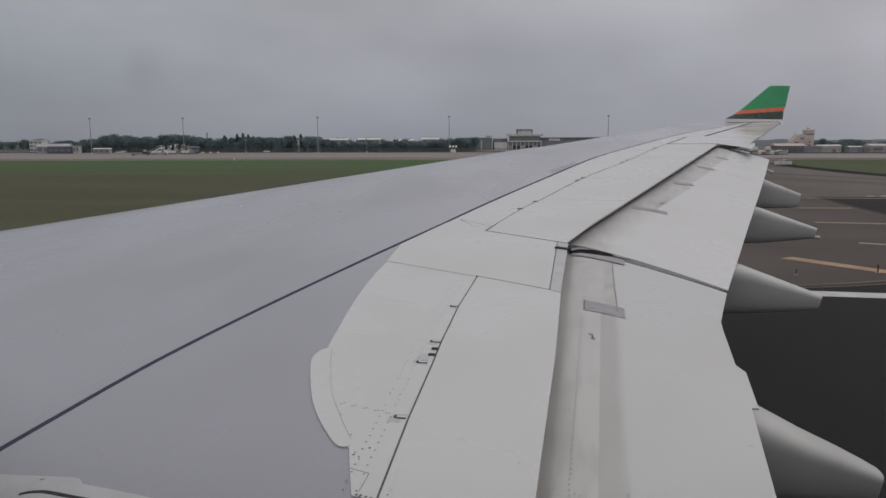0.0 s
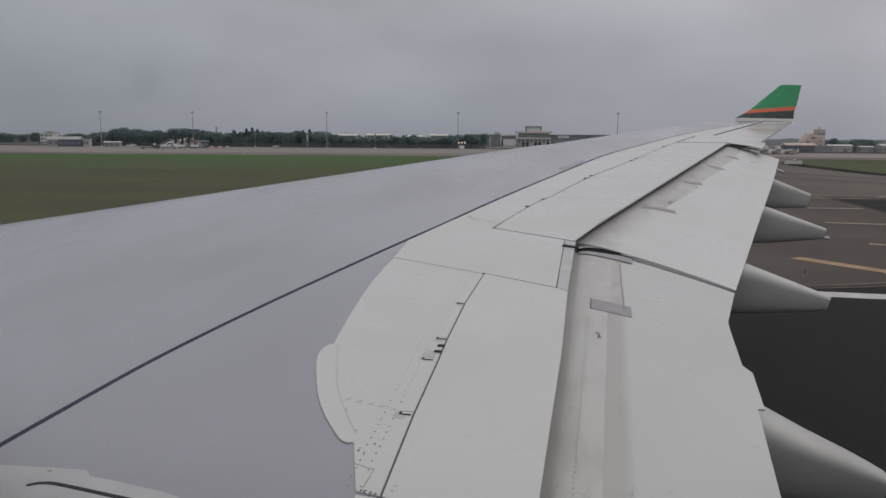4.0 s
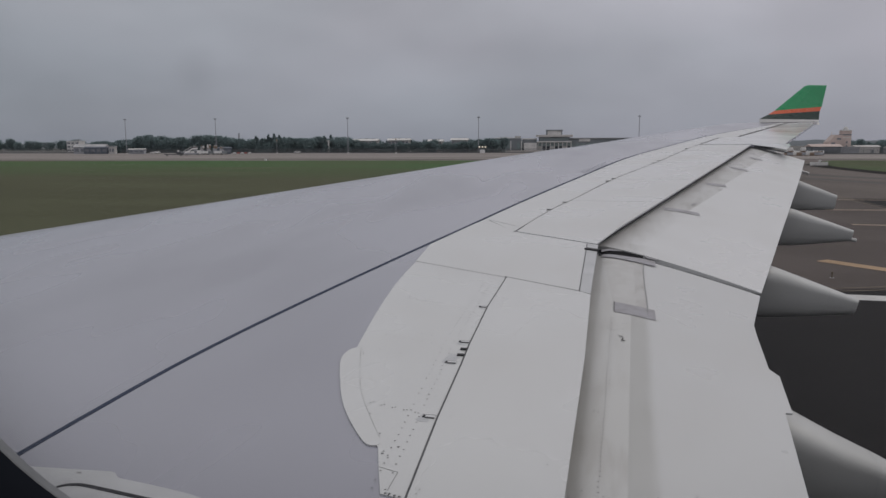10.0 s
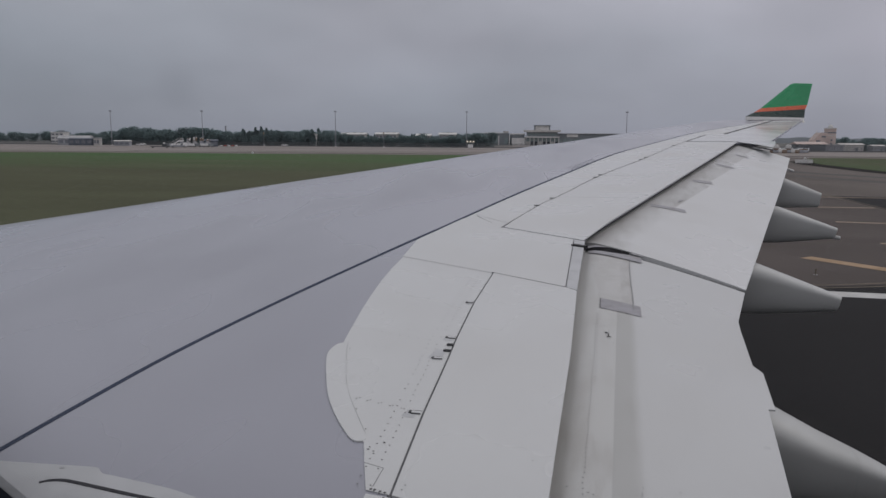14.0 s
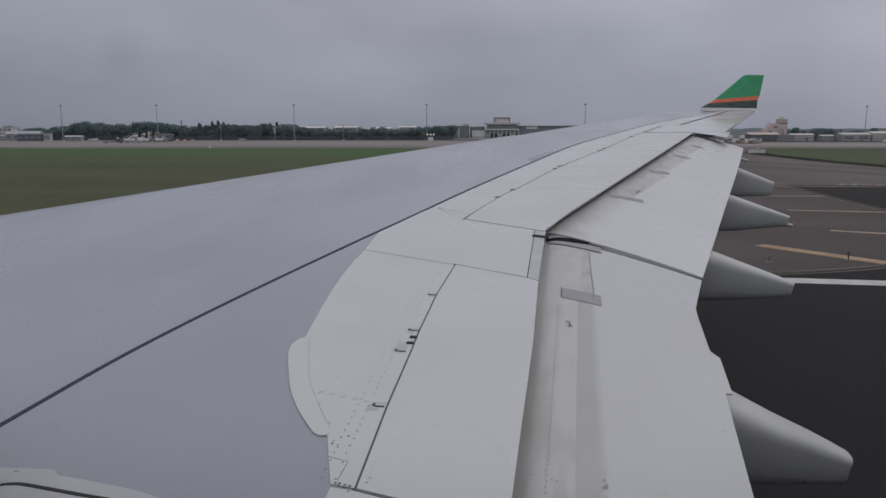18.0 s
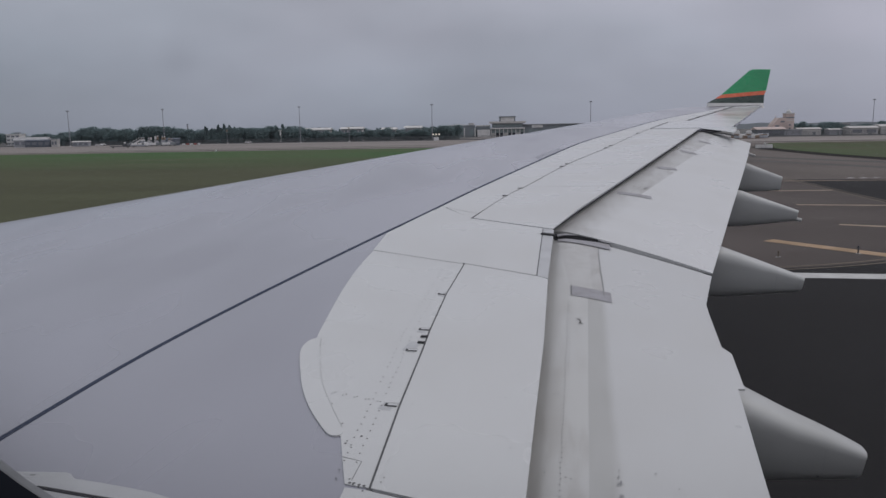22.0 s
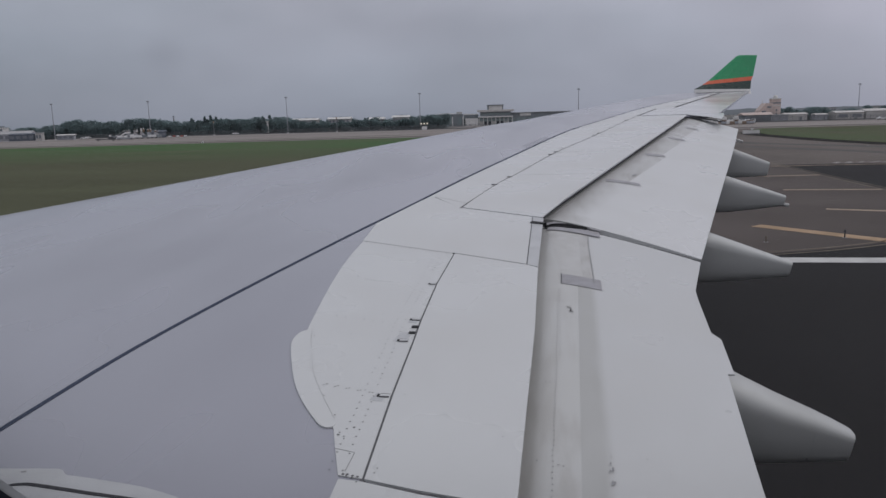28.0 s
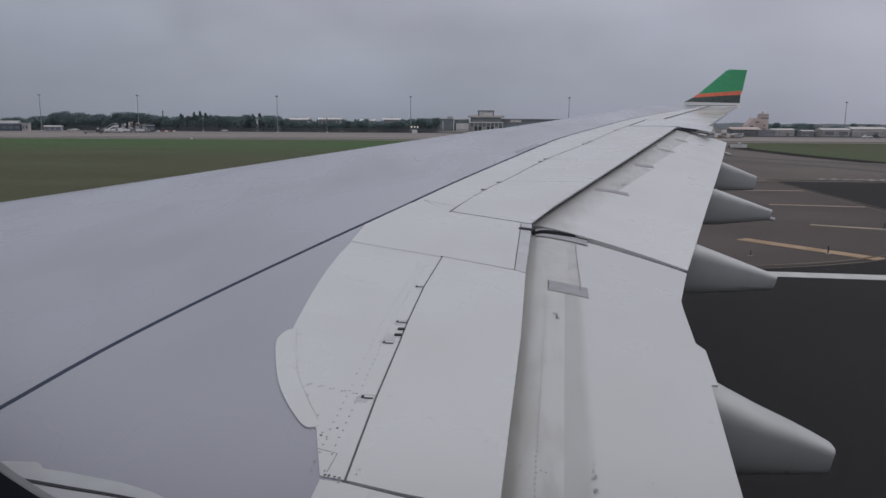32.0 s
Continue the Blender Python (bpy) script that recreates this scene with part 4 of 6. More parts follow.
for k in range(5):
    at = 0.0
    while at < 0.97:
        end = min(1.0, at + stencil_rnd.uniform(0.10, 0.26))
        ends = [(-0.70 + 0.028 * k + 0.44 * q, 14.28 - 0.085 * k + 1.34 * q) for q in (at, end)]
        strip("stencil_bar", ends, 0.0075, M["stencil"], "small block of stencilled marks" if k == 0 and at == 0 else "", 0.003)
        at = end + stencil_rnd.uniform(0.03, 0.06)

# rivets
def dots(name, pts, r, mat, zf, lift, label):
    v, f = [], []
    for x, y in pts:
        k = len(v)
        for a in range(6):
            px, py = x + r * math.cos(a * math.pi / 3), y + r * math.sin(a * math.pi / 3)
            v.append((px, py, zf(px, py) + lift))
        f.append(tuple(range(k, k + 6)))
    ob = mesh_of(name, v, f, mat, aircraft, label)
    ob["kind"] = "stuff"
    return ob


rnd = random.Random(4)
pts = []
for y in np.arange(3.1, 6.7, 0.075):
    for off in (0.10, 0.165):
        if rnd.random() < 0.85:
            pts.append((interp(y, ((3.04, -0.885), (5.02, -0.985), (6.8, -0.985))) - off - rnd.uniform(0, 0.006), y + rnd.uniform(-0.006, 0.006)))
for y0, x0, n in ((4.0, -1.42, 6), (5.1, -1.62, 6), (6.0, -1.7, 5), (3.06, -0.96, 3), (7.05, -1.75, 9), (7.6, -1.5, 6)):
    for k in range(n):
        pts.append((x0 + k * (0.03 if y0 < 3.2 else 0.075), y0 - 0.02 * k + rnd.uniform(-0.01, 0.01)))
pts += [(-1.93 + 0.055 * k, 7.185 - 0.0255 * k) for k in range(17)] + [(-1.36 + 0.074 * k, 3.972 - 0.019 * k) for k in range(5)] + [(-1.575, 4.81), (-1.494, 4.787), (-1.415, 4.766), (-1.365, 5.168), (-1.281, 5.143)]
pts += [(x + 0.055, y + 0.02) for x, y in ((-1.72, 4.7), (-1.66, 4.4), (-1.53, 4.1), (-1.37, 3.82), (-1.24, 3.6), (-1.16, 3.42), (-1.12, 3.36))]
dots("panel_fasteners", [(-0.978, 3.068), (-0.958, 3.067), (-0.93, 3.058), (-0.905, 3.052), (-1.043, 3.495), (-1.105, 3.415)], 0.008, M["rivet"], lambda x, y: wing_z(y), 0.0076, "larger dark panel fasteners")
strip("panel_seam", [(-1.081, 3.288), (-0.974, 3.256), (-0.976, 3.09)], 0.004, M["thin_seam"], "", 0.0075)
dots("rivet_rows", pts, 0.0056, M["rivet"], lambda x, y: wing_z(y), 0.0072, "scattered dark rivet heads")
dots("spoiler_rivets", [(-0.833, 3.081), (-0.827, 3.12), (-0.852, 3.87)] + [(-0.80 + rnd.uniform(0, 0.55), 3.1 + rnd.uniform(0, 3.0)) for k in range(7)], 0.0045, M["rivet"], lambda x, y: wing_z(y), 0.0132, "a few dark rivet heads on the spoiler")


# flaps: closed sections, slightly drooped
def flap_top(x, y, lead):
    u = max(0.0, x - lead)
    return wing_z(y) - 0.08 - 0.056 * math.exp(-u / 0.105) - 0.12 * u - 0.035 * u * u


def flap_top_out(x, y, lead):
    u = max(0.0, x - lead)
    return wing_z(y) - 0.055 - 0.02 * math.exp(-u / 0.2) - 0.140 * u - 0.03 * u * u


IN_TE = ((1.0, 0.82), (3.6, 1.0), (4.93, 1.117), (4.955, 1.165), (5.58, 1.205), (5.68, 1.15), (6.67, 1.20), (7.78, 1.44))
OUT_TE = ((7.96, 1.48), (9.25, 1.81), (11.15, 2.295), (14.25, 3.095), (16.4, 3.64), (18.4, 4.13))


def lead_in(y):
    return -0.17


def lead_out(y):
    return -2.69 + 0.304 * y


def flap_section(y_lead, y_te, lead, te, top):
    cs = [-0.2, -0.17, -0.12, -0.04, 0.0, 0.03, 0.06, 0.1, 0.15, 0.2, 0.27, 0.36, 0.52, 0.68, 0.84, 1.0]
    x0, c_len = lead(y_lead), te - lead(y_lead)
    up, low = [], []
    for c in cs:
        x, y = x0 + c * c_len, y_lead + max(0, c) * (y_te - y_lead)
        z = top(x, y, lead(y)) - 0.06 * max(0.0, (-c - 0.05) / 0.15) ** 2
        s = (c + 0.2) / 1.2
        up.append((x, y, z))
        low.append((x, y, z - 0.012 - 0.14 * c_len * (1 - s) ** 0.8 * min(1.0, (s + 0.02) * 9) ** 0.5))
    return up + low[::-1]


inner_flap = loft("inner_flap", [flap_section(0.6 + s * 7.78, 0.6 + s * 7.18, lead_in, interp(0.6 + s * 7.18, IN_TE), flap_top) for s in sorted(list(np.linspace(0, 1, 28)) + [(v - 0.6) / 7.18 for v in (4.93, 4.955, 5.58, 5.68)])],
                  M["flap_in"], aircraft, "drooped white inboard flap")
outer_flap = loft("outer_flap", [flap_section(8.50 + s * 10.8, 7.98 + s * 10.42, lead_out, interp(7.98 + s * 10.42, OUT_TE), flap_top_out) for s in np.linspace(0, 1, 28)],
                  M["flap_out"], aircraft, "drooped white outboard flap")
def fz_in(x, y):
    return flap_top(x, y, -0.17)


def fz_out(x, y):
    return flap_top_out(x, y, lead_out(y))


def flap_sheet(name, x0, x1, y0, y1, zf, lift, mat, host, label="", n=12, shear=0.0):
    v = []
    for i in range(n + 1):
        y = y0 + (y1 - y0) * i / n
        for j in range(10):
            x = x0(y) + (x1(y) - x0(y)) * j / 9
            v.append((x, y + shear * j / 9, zf(x, y + shear * j / 9) + lift))
    return mesh_of(name, v, grid_faces(n + 1, 10), mat, host, label, True)


FILM_FRONT = ((6.5, 0.022), (7.3, -0.052), (8.16, -0.138))
flap_sheet("film_patch", lambda y: interp(y, FILM_FRONT), lambda y: 0.299, 6.5, 8.17, fz_in, 0.0013, M["film_patch"], inner_flap, "dull film patch on the flap front", 10)
flap_sheet("film_strip", lambda y: 0.205, lambda y: 0.297, 6.5, 8.05, fz_in, 0.0024, M["film_worn"], inner_flap, "darker worn strip of film", 10)
flap_sheet("tape_patch", lambda y: 0.021, lambda y: 0.364, 6.27, 6.545, fz_in, 0.0040, M["tape"], inner_flap, "grey tape patch", 3, -0.062)
strip("patch_edge", [(0.022, 6.28), (0.022, 6.54)], 0.007, M["seam"], "", 0.0085, inner_flap, fz_in)
strip("patch_seam", [(0.312, 8.22), (0.30, 7.74), (0.30, 7.12), (0.306, 6.68), (0.304, 6.38)], 0.008, M["thin_seam"], "", 0.008, inner_flap, fz_in)
for xa, xb, ya, yb, sh in ((0.66, 1.14, 10.86, 11.04, -0.09), (1.49, 1.81, 13.3, 13.52, 0.0), (2.19, 2.46, 15.5, 15.74, -0.16), (2.80, 3.02, 17.3, 17.5, -0.22)):
    flap_sheet("tape_patch", lambda yy: xa, lambda yy: xb, ya, yb, fz_out, 0.005, M["tape"], outer_flap, "grey tape strip across the flap band", 2, sh)
plate_pts = [(1.07, 11.36), (1.13, 11.46), (1.18, 11.62), (1.10, 11.50)]
mesh_of("torn_tape", [(x, y, fz_out(x, y) + 0.01) for x, y in plate_pts], [(0, 1, 2, 3)], M["tape"], outer_flap, "scrap of torn grey tape")
# joint between the flaps: dark channel, tapes and a black sheet for the mouth
loft("joint_channel", [[(x, y - w, fz_in(x, y) - 0.05), (x, y + w, fz_in(x, y) - 0.02), (x, y + w, fz_in(x, y) - 0.09), (x, y - w, fz_in(x, y) - 0.12)] for x, y, w in
                       ((-0.18, 8.32, 0.17), (0.35, 8.28, 0.22), (0.84, 8.12, 0.2), (1.38, 7.89, 0.13))], M["seam"], inner_flap, "dark joint channel between the flaps", False)
def tape_z(x, y):
    """Top of the tape that bridges the joint, level with the outer flap."""
    u = max(0.0, x + 0.17)
    return wing_z(y) - 0.068 - 0.02 * math.exp(-u / 0.2) - 0.12 * u - 0.035 * u * u


def joint_sheet(name, x0, x1, far_edge, near_edge, lift, mat, label, zf=fz_in):
    """A thin sheet over the flap joint between two edges given as y along x."""
    v = []
    for x in np.linspace(x0, x1, 13):
        for q in np.linspace(0, 1, 4):
            y = interp(x, near_edge) * (1 - q) + interp(x, far_edge) * q
            v.append((x, y, zf(x, y) + lift))
    return mesh_of(name, v, grid_faces(13, 4), mat, inner_flap, label, True)


TAPE_FAR = ((-0.14, 8.40), (-0.01, 8.505), (0.181, 8.518), (0.32, 8.481), (0.457, 8.45))
TAPE_NEAR = ((-0.162, 8.25), (-0.071, 8.385), (0.117, 8.435), (0.304, 8.375), (0.35, 8.289), (0.457, 8.274))
MOUTH_FAR = ((-0.168, 8.52), (-0.071, 8.50), (0.117, 8.46), (0.304, 8.38))
MOUTH_NEAR = ((-0.168, 8.27), (-0.069, 8.24), (0.117, 8.215), (0.304, 8.24))
LOW_FAR = ((-0.132, 8.262), (0.117, 8.215), (0.304, 8.225), (0.434, 8.20))
LOW_NEAR = ((-0.132, 8.15), (0.116, 8.058), (0.296, 8.016), (0.434, 7.985))
joint_sheet("joint_tape", -0.14, 0.457, TAPE_FAR, TAPE_NEAR, 0.0, M["tape"], "curved grey tape over the flap joint", tape_z)
joint_sheet("joint_tape", -0.132, 0.434, LOW_FAR, LOW_NEAR, 0.012, M["tape"], "grey tape along the flap joint")
# black sheet laid over the joint paints the dark of its opening
joint_sheet("joint_mouth", -0.165, 0.31, MOUTH_FAR, MOUTH_NEAR, 0.010, M["void"], "black sheet painting the dark of the flap joint gap")
dots("joint_rivets", [(-0.08, 8.41), (-0.01, 8.46), (0.07, 8.475), (0.15, 8.475), (0.23, 8.45), (0.35, 8.40), (0.40, 8.33)], 0.008, M["rivet"], tape_z, 0.0025, "dark rivet heads on the joint tape")
pts = [(0.001 + interp(y, ((3.4, -0.024), (4.7, -0.010), (6.1, -0.003))) + rnd.uniform(-0.003, 0.003), y) for y in np.arange(2.4, 6.15, 0.05)]
pts += [(0.012 + rnd.uniform(-0.002, 0.002), y) for y in np.arange(4.7, 6.2, 0.055) if rnd.random() < 0.8]
pts += [(0.028 + 0.034 * k, 5.42 + 0.13 * j + 0.02 * k) for k in range(4) for j in range(5) if rnd.random() < 0.6]
pts += [(-0.10 + 0.026 * k, y0 - 0.01 * k) for y0 in (5.45, 5.85, 3.46, 4.35) for k in range(6) if rnd.random() < 0.5]
pts += [(0.36, 5.3), (0.33, 4.5), (0.45, 3.6), (0.55, 3.5), (0.62, 5.9)]
dots("flap_rivets", pts, 0.0049, M["rivet"], fz_in, 0.008, "rows of small dark flap rivets")
specks = [(0.33 + 0.027 * k, 3.52 - 0.0075 * k + rnd.uniform(-0.004, 0.004)) for k in range(14) if k not in (2, 6, 11)]
specks += [(rnd.gauss(0.77, 0.09), rnd.gauss(5.36, 0.14)) for k in range(16)]
dots("flap_specks", specks, 0.0024, M["rivet"], fz_in, 0.006, "tiny dark specks in the flap paint")
for x, y, r in ((0.262, 3.50, 0.006), (0.270, 3.45, 0.009), (0.255, 3.43, 0.006), (0.262, 3.33, 0.009), (0.272, 3.335, 0.006), (0.268, 3.56, 0.004)):
    mesh_of("grease_mark", [(x + r * 0.7 * math.cos(a), y + r * 2.2 * math.sin(a), fz_in(x, y + r * 2.2 * math.sin(a)) + 0.008) for a in np.linspace(0, 5.8, 9)], [tuple(range(9))], M["thin_seam"], inner_flap)
num = bpy.data.curves.new("flap_number", "FONT")
num.body, num.size, num.extrude, num.align_x, num.align_y = "2", 0.112, 0.0008, "CENTER", "CENTER"
num.offset = -0.0012
num.materials.append(M["black"])
num_ob = new("flap_number", num)
num_ob.parent = inner_flap
num_ob.matrix_world = Matrix.Translation((0.09, 5.63, fz_in(0.09, 5.63) + 0.008)) @ Euler((math.atan(SLOPE), radians(8), radians(10))).to_matrix().to_4x4() @ Matrix.Diagonal((0.75, 1.35, 1, 1))
num_ob["label"] = "stencilled black number"

# cove under the spoilers: an added closing web, near-black in place of its shade
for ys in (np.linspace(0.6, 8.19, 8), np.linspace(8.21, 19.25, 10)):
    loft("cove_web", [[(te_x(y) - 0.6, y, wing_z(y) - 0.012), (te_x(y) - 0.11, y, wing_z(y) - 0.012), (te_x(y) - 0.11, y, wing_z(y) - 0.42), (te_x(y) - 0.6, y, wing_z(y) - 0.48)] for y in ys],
         M["cove"], aircraft, "near-black web painting the shade under the spoiler edge", False)


# flap track fairings
def fairing(y, x0, x1, x2, top1, top2, bot1, bot2, half, nose_round, label, sag=0.0):
    """Canoe from x0 under the wing, past the flap edge x1, to the tail x2."""
    n = 24

    def ring(s, grow=0.0):
        x = x0 + (x2 - x0) * s
        if x < x1:
            k = (x - x0) / (x1 - x0)
            top, bot = top1 - 0.02 * (1 - k), bot1 + (1 - k) ** 2.2 * 0.45
            w = half * (0.35 + 0.65 * min(1, k * 1.6))
        else:
            k = (x - x1) / (x2 - x1)
            top, bot = top1 + (top2 - top1) * k - sag * math.sin(math.pi * k), bot1 + (bot2 - bot1) * k
            w = half * (1 - 0.62 * k ** 1.3)
        tail = max(0.0, (s - 0.9) / 0.1)
        top -= nose_round * tail ** 2
        cz, hz, w = (top + bot) / 2, (top - bot) / 2 + grow, w + grow
        out = []
        for j in range(n):
            a = 2 * math.pi * j / n
            ca, sa = math.cos(a), math.sin(a)
            lean = 0.05 * (sa - 1) / 2 * tail
            out.append((x + lean, y + w * (1 - 0.34 * max(0.0, 0.4 - sa)) * math.copysign(abs(ca) ** 0.5, ca), cz + hz * math.copysign(abs(sa) ** 0.56, sa)))
        return out

    ob = loft("flap_track_fairing", [ring(s) for s in (0.0, 0.04, 0.1, 0.2, 0.32, 0.45, 0.58, 0.7, 0.8, 0.88, 0.94, 0.975, 1.0)], M["fairing"], aircraft, label)
    joint = (x1 + (x2 - x1) * 0.66 - x0) / (x2 - x0)
    band = ring(joint, 0.0015) + ring(joint + 0.005 / (x2 - x0), 0.0015)
    mesh_of("fairing_seam", band, grid_faces(2, n, True), M["fairing_joint"], ob, "fine joint round the fairing", True)
    if y < 6:
        bx, by, bz = ring(joint - 0.02 / (x2 - x0))[n * 7 // 12]
        box_part("latch", (0.02, 0.008, 0.008), (bx, by, bz), M["seam"], ob, "small dark latch", 0.002)
    return ob


E0 = EYE
f1 = fairing(5.25, -2.2, 1.16, 2.03, E0 - 1.80, E0 - 2.17, E0 - 2.48, E0 - 2.435, 0.29, 0.05, "large grey canoe-shaped flap track fairing", 0.03)
fairing(9.3, -1.9, 1.77, 2.77, E0 - 1.43, E0 - 1.80, E0 - 2.06, E0 - 1.98, 0.26, 0.0, "grey canoe-shaped flap track fairing")
f3 = fairing(13.3, -0.9, 2.75, 3.80, E0 - 1.05, E0 - 1.43, E0 - 1.72, E0 - 1.61, 0.24, 0.0, "grey canoe-shaped flap track fairing with a small drain")
fairing(16.4, 0.4, 3.52, 4.33, E0 - 0.73, E0 - 1.06, E0 - 1.38, E0 - 1.35, 0.22, 0.0, "short grey flap track fairing")
bm = bmesh.new()
add_tube(bm, (2.0, 5.25, E0 - 2.25), (2.07, 5.25, E0 - 2.30), 0.005, 0.003, 6)
part("static_wick", bm, M["seam"], f1, "thin dark static wick")
bm = bmesh.new()
add_tube(bm, (3.7, 13.3, E0 - 1.57), (3.86, 13.3, E0 - 1.60), 0.035, 0.03)
part("drain", bm, M["fairing"], f3, "small drain pipe")
bm = bmesh.new()
add_tube(bm, (3.88, 18.2, 5.115), (4.19, 18.2, 5.01), 0.032, 0.026, 10)
part("flap_end_rod", bm, M["wall_white"], outer_flap, "short white rod at the flap end")

# winglet in painted bands, canted outwards
LEVELS = [(4.30, 6.34, 0.58, 0.58, 26.62), (4.53, 6.35, 0.665, 0.655, 26.80), (4.53, 6.36, 0.785, 0.745, 26.86), (4.82, 6.40, 0.935, 1.03, 26.98), (5.02, 6.47, 1.06, 1.17, 27.05),
          (5.95, 6.63, 1.86, 1.86, 27.28), (6.05, 6.64, 1.90, 1.88, 27.30)]
BANDS = (("winglet_root", "wall_white", "white winglet root strip"), ("winglet_root", "wall_white", "white winglet root strip"), ("winglet_band", "darkgreen", "dark green winglet band"),
         ("winglet_band", "orange", "orange winglet stripe"), ("winglet_band", "green", "bright green upper winglet"), ("winglet_band", "green", "bright green winglet tip"))


def winglet_ring(x0, x1, z0, z1, y):
    c = x1 - x0
    t = 0.07 * c
    return [(x0 + u * c, y + v * t + w, EYE + z0 + (z1 - z0) * u) for u, v, w in ((0, 0, 0), (0.12, -0.6, 0), (0.4, -1, 0), (0.75, -0.5, 0), (1, 0, -0.01), (1, 0, 0.01), (0.75, 0.4, 0), (0.4, 0.6, 0), (0.12, 0.4, 0))]


winglet = mesh_of("winglet", winglet_ring(*LEVELS[0]), [tuple(range(9))], M["hull"], aircraft, "upswept winglet in green, orange and dark green bands")
for (lo, hi), (nm, mt, lb) in zip(zip(LEVELS, LEVELS[1:]), BANDS):
    loft(nm, [winglet_ring(*lo), winglet_ring(*hi)], M[mt], winglet, lb, False)

strip("winglet_seam", [(4.55, 26.5), (5.2, 26.62), (6.2, 26.66)], 0.05, M["seam"], "dark line at the winglet root", 0.012)

# hull: a tube with a window opening, and the dark window surround
HULL_Y, HULL_Z, HULL_R = -2.60, 5.1, 2.82
WIN = (-0.34, 0.28, 5.41, 6.10)


a0, a1 = math.asin((WIN[2] - HULL_Z) / HULL_R), math.asin((WIN[3] - HULL_Z) / HULL_R)
angles = [a0, a1] + list(np.linspace(a1, a0 + 2 * math.pi, 46)[1:-1])
stations = [(-26.0, 0.2), (-25.0, 0.55), (-23.0, 0.85), (-20.0, 1.0), (-12.0, 1.0), (WIN[0], 1.0), (WIN[1], 1.0), (12.0, 1.0), (18.0, 0.97), (24.0, 0.8), (30.0, 0.45), (34.0, 0.12)]
hv = [(x, HULL_Y + k * HULL_R * math.cos(a), HULL_Z + k * HULL_R * math.sin(a) + (1 - k) * (0.6 if x > 0 else -0.6)) for x, k in stations for a in angles]
na = len(angles)
hf = []
for i in range(len(stations) - 1):
    for j in range(na):
        if i == 5 and j == 0:
            continue
        hf.append((i * na + j, i * na + (j + 1) % na, (i + 1) * na + (j + 1) % na, (i + 1) * na + j))
hf += [tuple(range(na)), tuple(range((len(stations) - 1) * na, len(stations) * na))]
upper = [f for f in hf if sum(hv[k][2] for k in f) / len(f) > 5.3]
lower = [f for f in hf if sum(hv[k][2] for k in f) / len(f) <= 5.3]
hull = mesh_of("hull", hv, upper, M["hull"], aircraft, "white upper airliner hull", False)
# unseen belly in the winglet's dark green, which cuts bounce onto the wing
mesh_of("belly", hv, lower, M["darkgreen"], hull, "dark green lower hull", False)


def rounded(x0, x1, z0, z1, r, n=10):
    out = []
    for cx, cz, s in ((x1 - r, z1 - r, 0), (x0 + r, z1 - r, 90), (x0 + r, z0 + r, 180), (x1 - r, z0 + r, 270)):
        out += [(cx + r * math.cos(radians(s + 90 * k / n)), cz + r * math.sin(radians(s + 90 * k / n))) for k in range(n + 1)]
    return out


SURROUND = (-0.2575, 0.20, 5.5462, 6.03)
PLANE = 0.215


def surround_ring(grow, y):
    x0, x1, z0, z1 = SURROUND
    return [(x, y, z) for x, z in rounded(x0 - grow, x1 + grow, z0 - grow, z1 + grow, 0.16 + grow, 22)]


# a rounded lip that rolls from the pane into the cabin side
profile = [(0.0035, PLANE + 0.0205), (0.0, PLANE + 0.014), (0.00005, PLANE + 0.0136), (0.0001, PLANE + 0.0131), (0.001, PLANE + 0.004), (0.008, PLANE - 0.012), (0.025, PLANE - 0.03), (0.06, PLANE - 0.045), (0.16, PLANE - 0.05)]
rings = [surround_ring(g, y) for g, y in profile]
nr = len(rings[0])
surround = mesh_of("window_surround", [v for r in rings[3:] for v in r], grid_faces(len(rings) - 3, nr, True), M["lining"], aircraft, "dark rounded cabin window surround", True)
# the lip's paler colour paints light caught and refracted at the rim
mesh_of("window_lip", [v for r in rings[:4] for v in r], grid_faces(4, nr, True), M["lip"], surround, "lip of the window surround, paled as if lit", True)
pane = mesh_of("window_pane", [(-0.30, PLANE + 0.03, 5.46), (0.25, PLANE + 0.03, 5.46), (0.25, PLANE + 0.03, 6.06), (-0.30, PLANE + 0.03, 6.06)], [(0, 1, 2, 3)], M["pane"], aircraft, "clear cabin window pane with faint smudges")
pane.visible_shadow = False
# main gear under the hull
for y in (RUNWAY_Y - 3.6, RUNWAY_Y + 3.6):
    bm = bmesh.new()
    add_tube(bm, (1.5, y, 0.6), (1.2, y * 0.7 - 0.8, 3.2), 0.16, 0.2, 12)
    strut = part("landing_gear", bm, M["steel"], aircraft, "steel main gear leg")
    for x in (0.6, 2.4):
        for dy in (-0.45, 0.45):
            bm = bmesh.new()
            add_tube(bm, (x, y + dy - 0.2, 0.66), (x, y + dy + 0.2, 0.66), 0.64, 0.64, 24)
            part("wheel", bm, M["rubber"], strut)


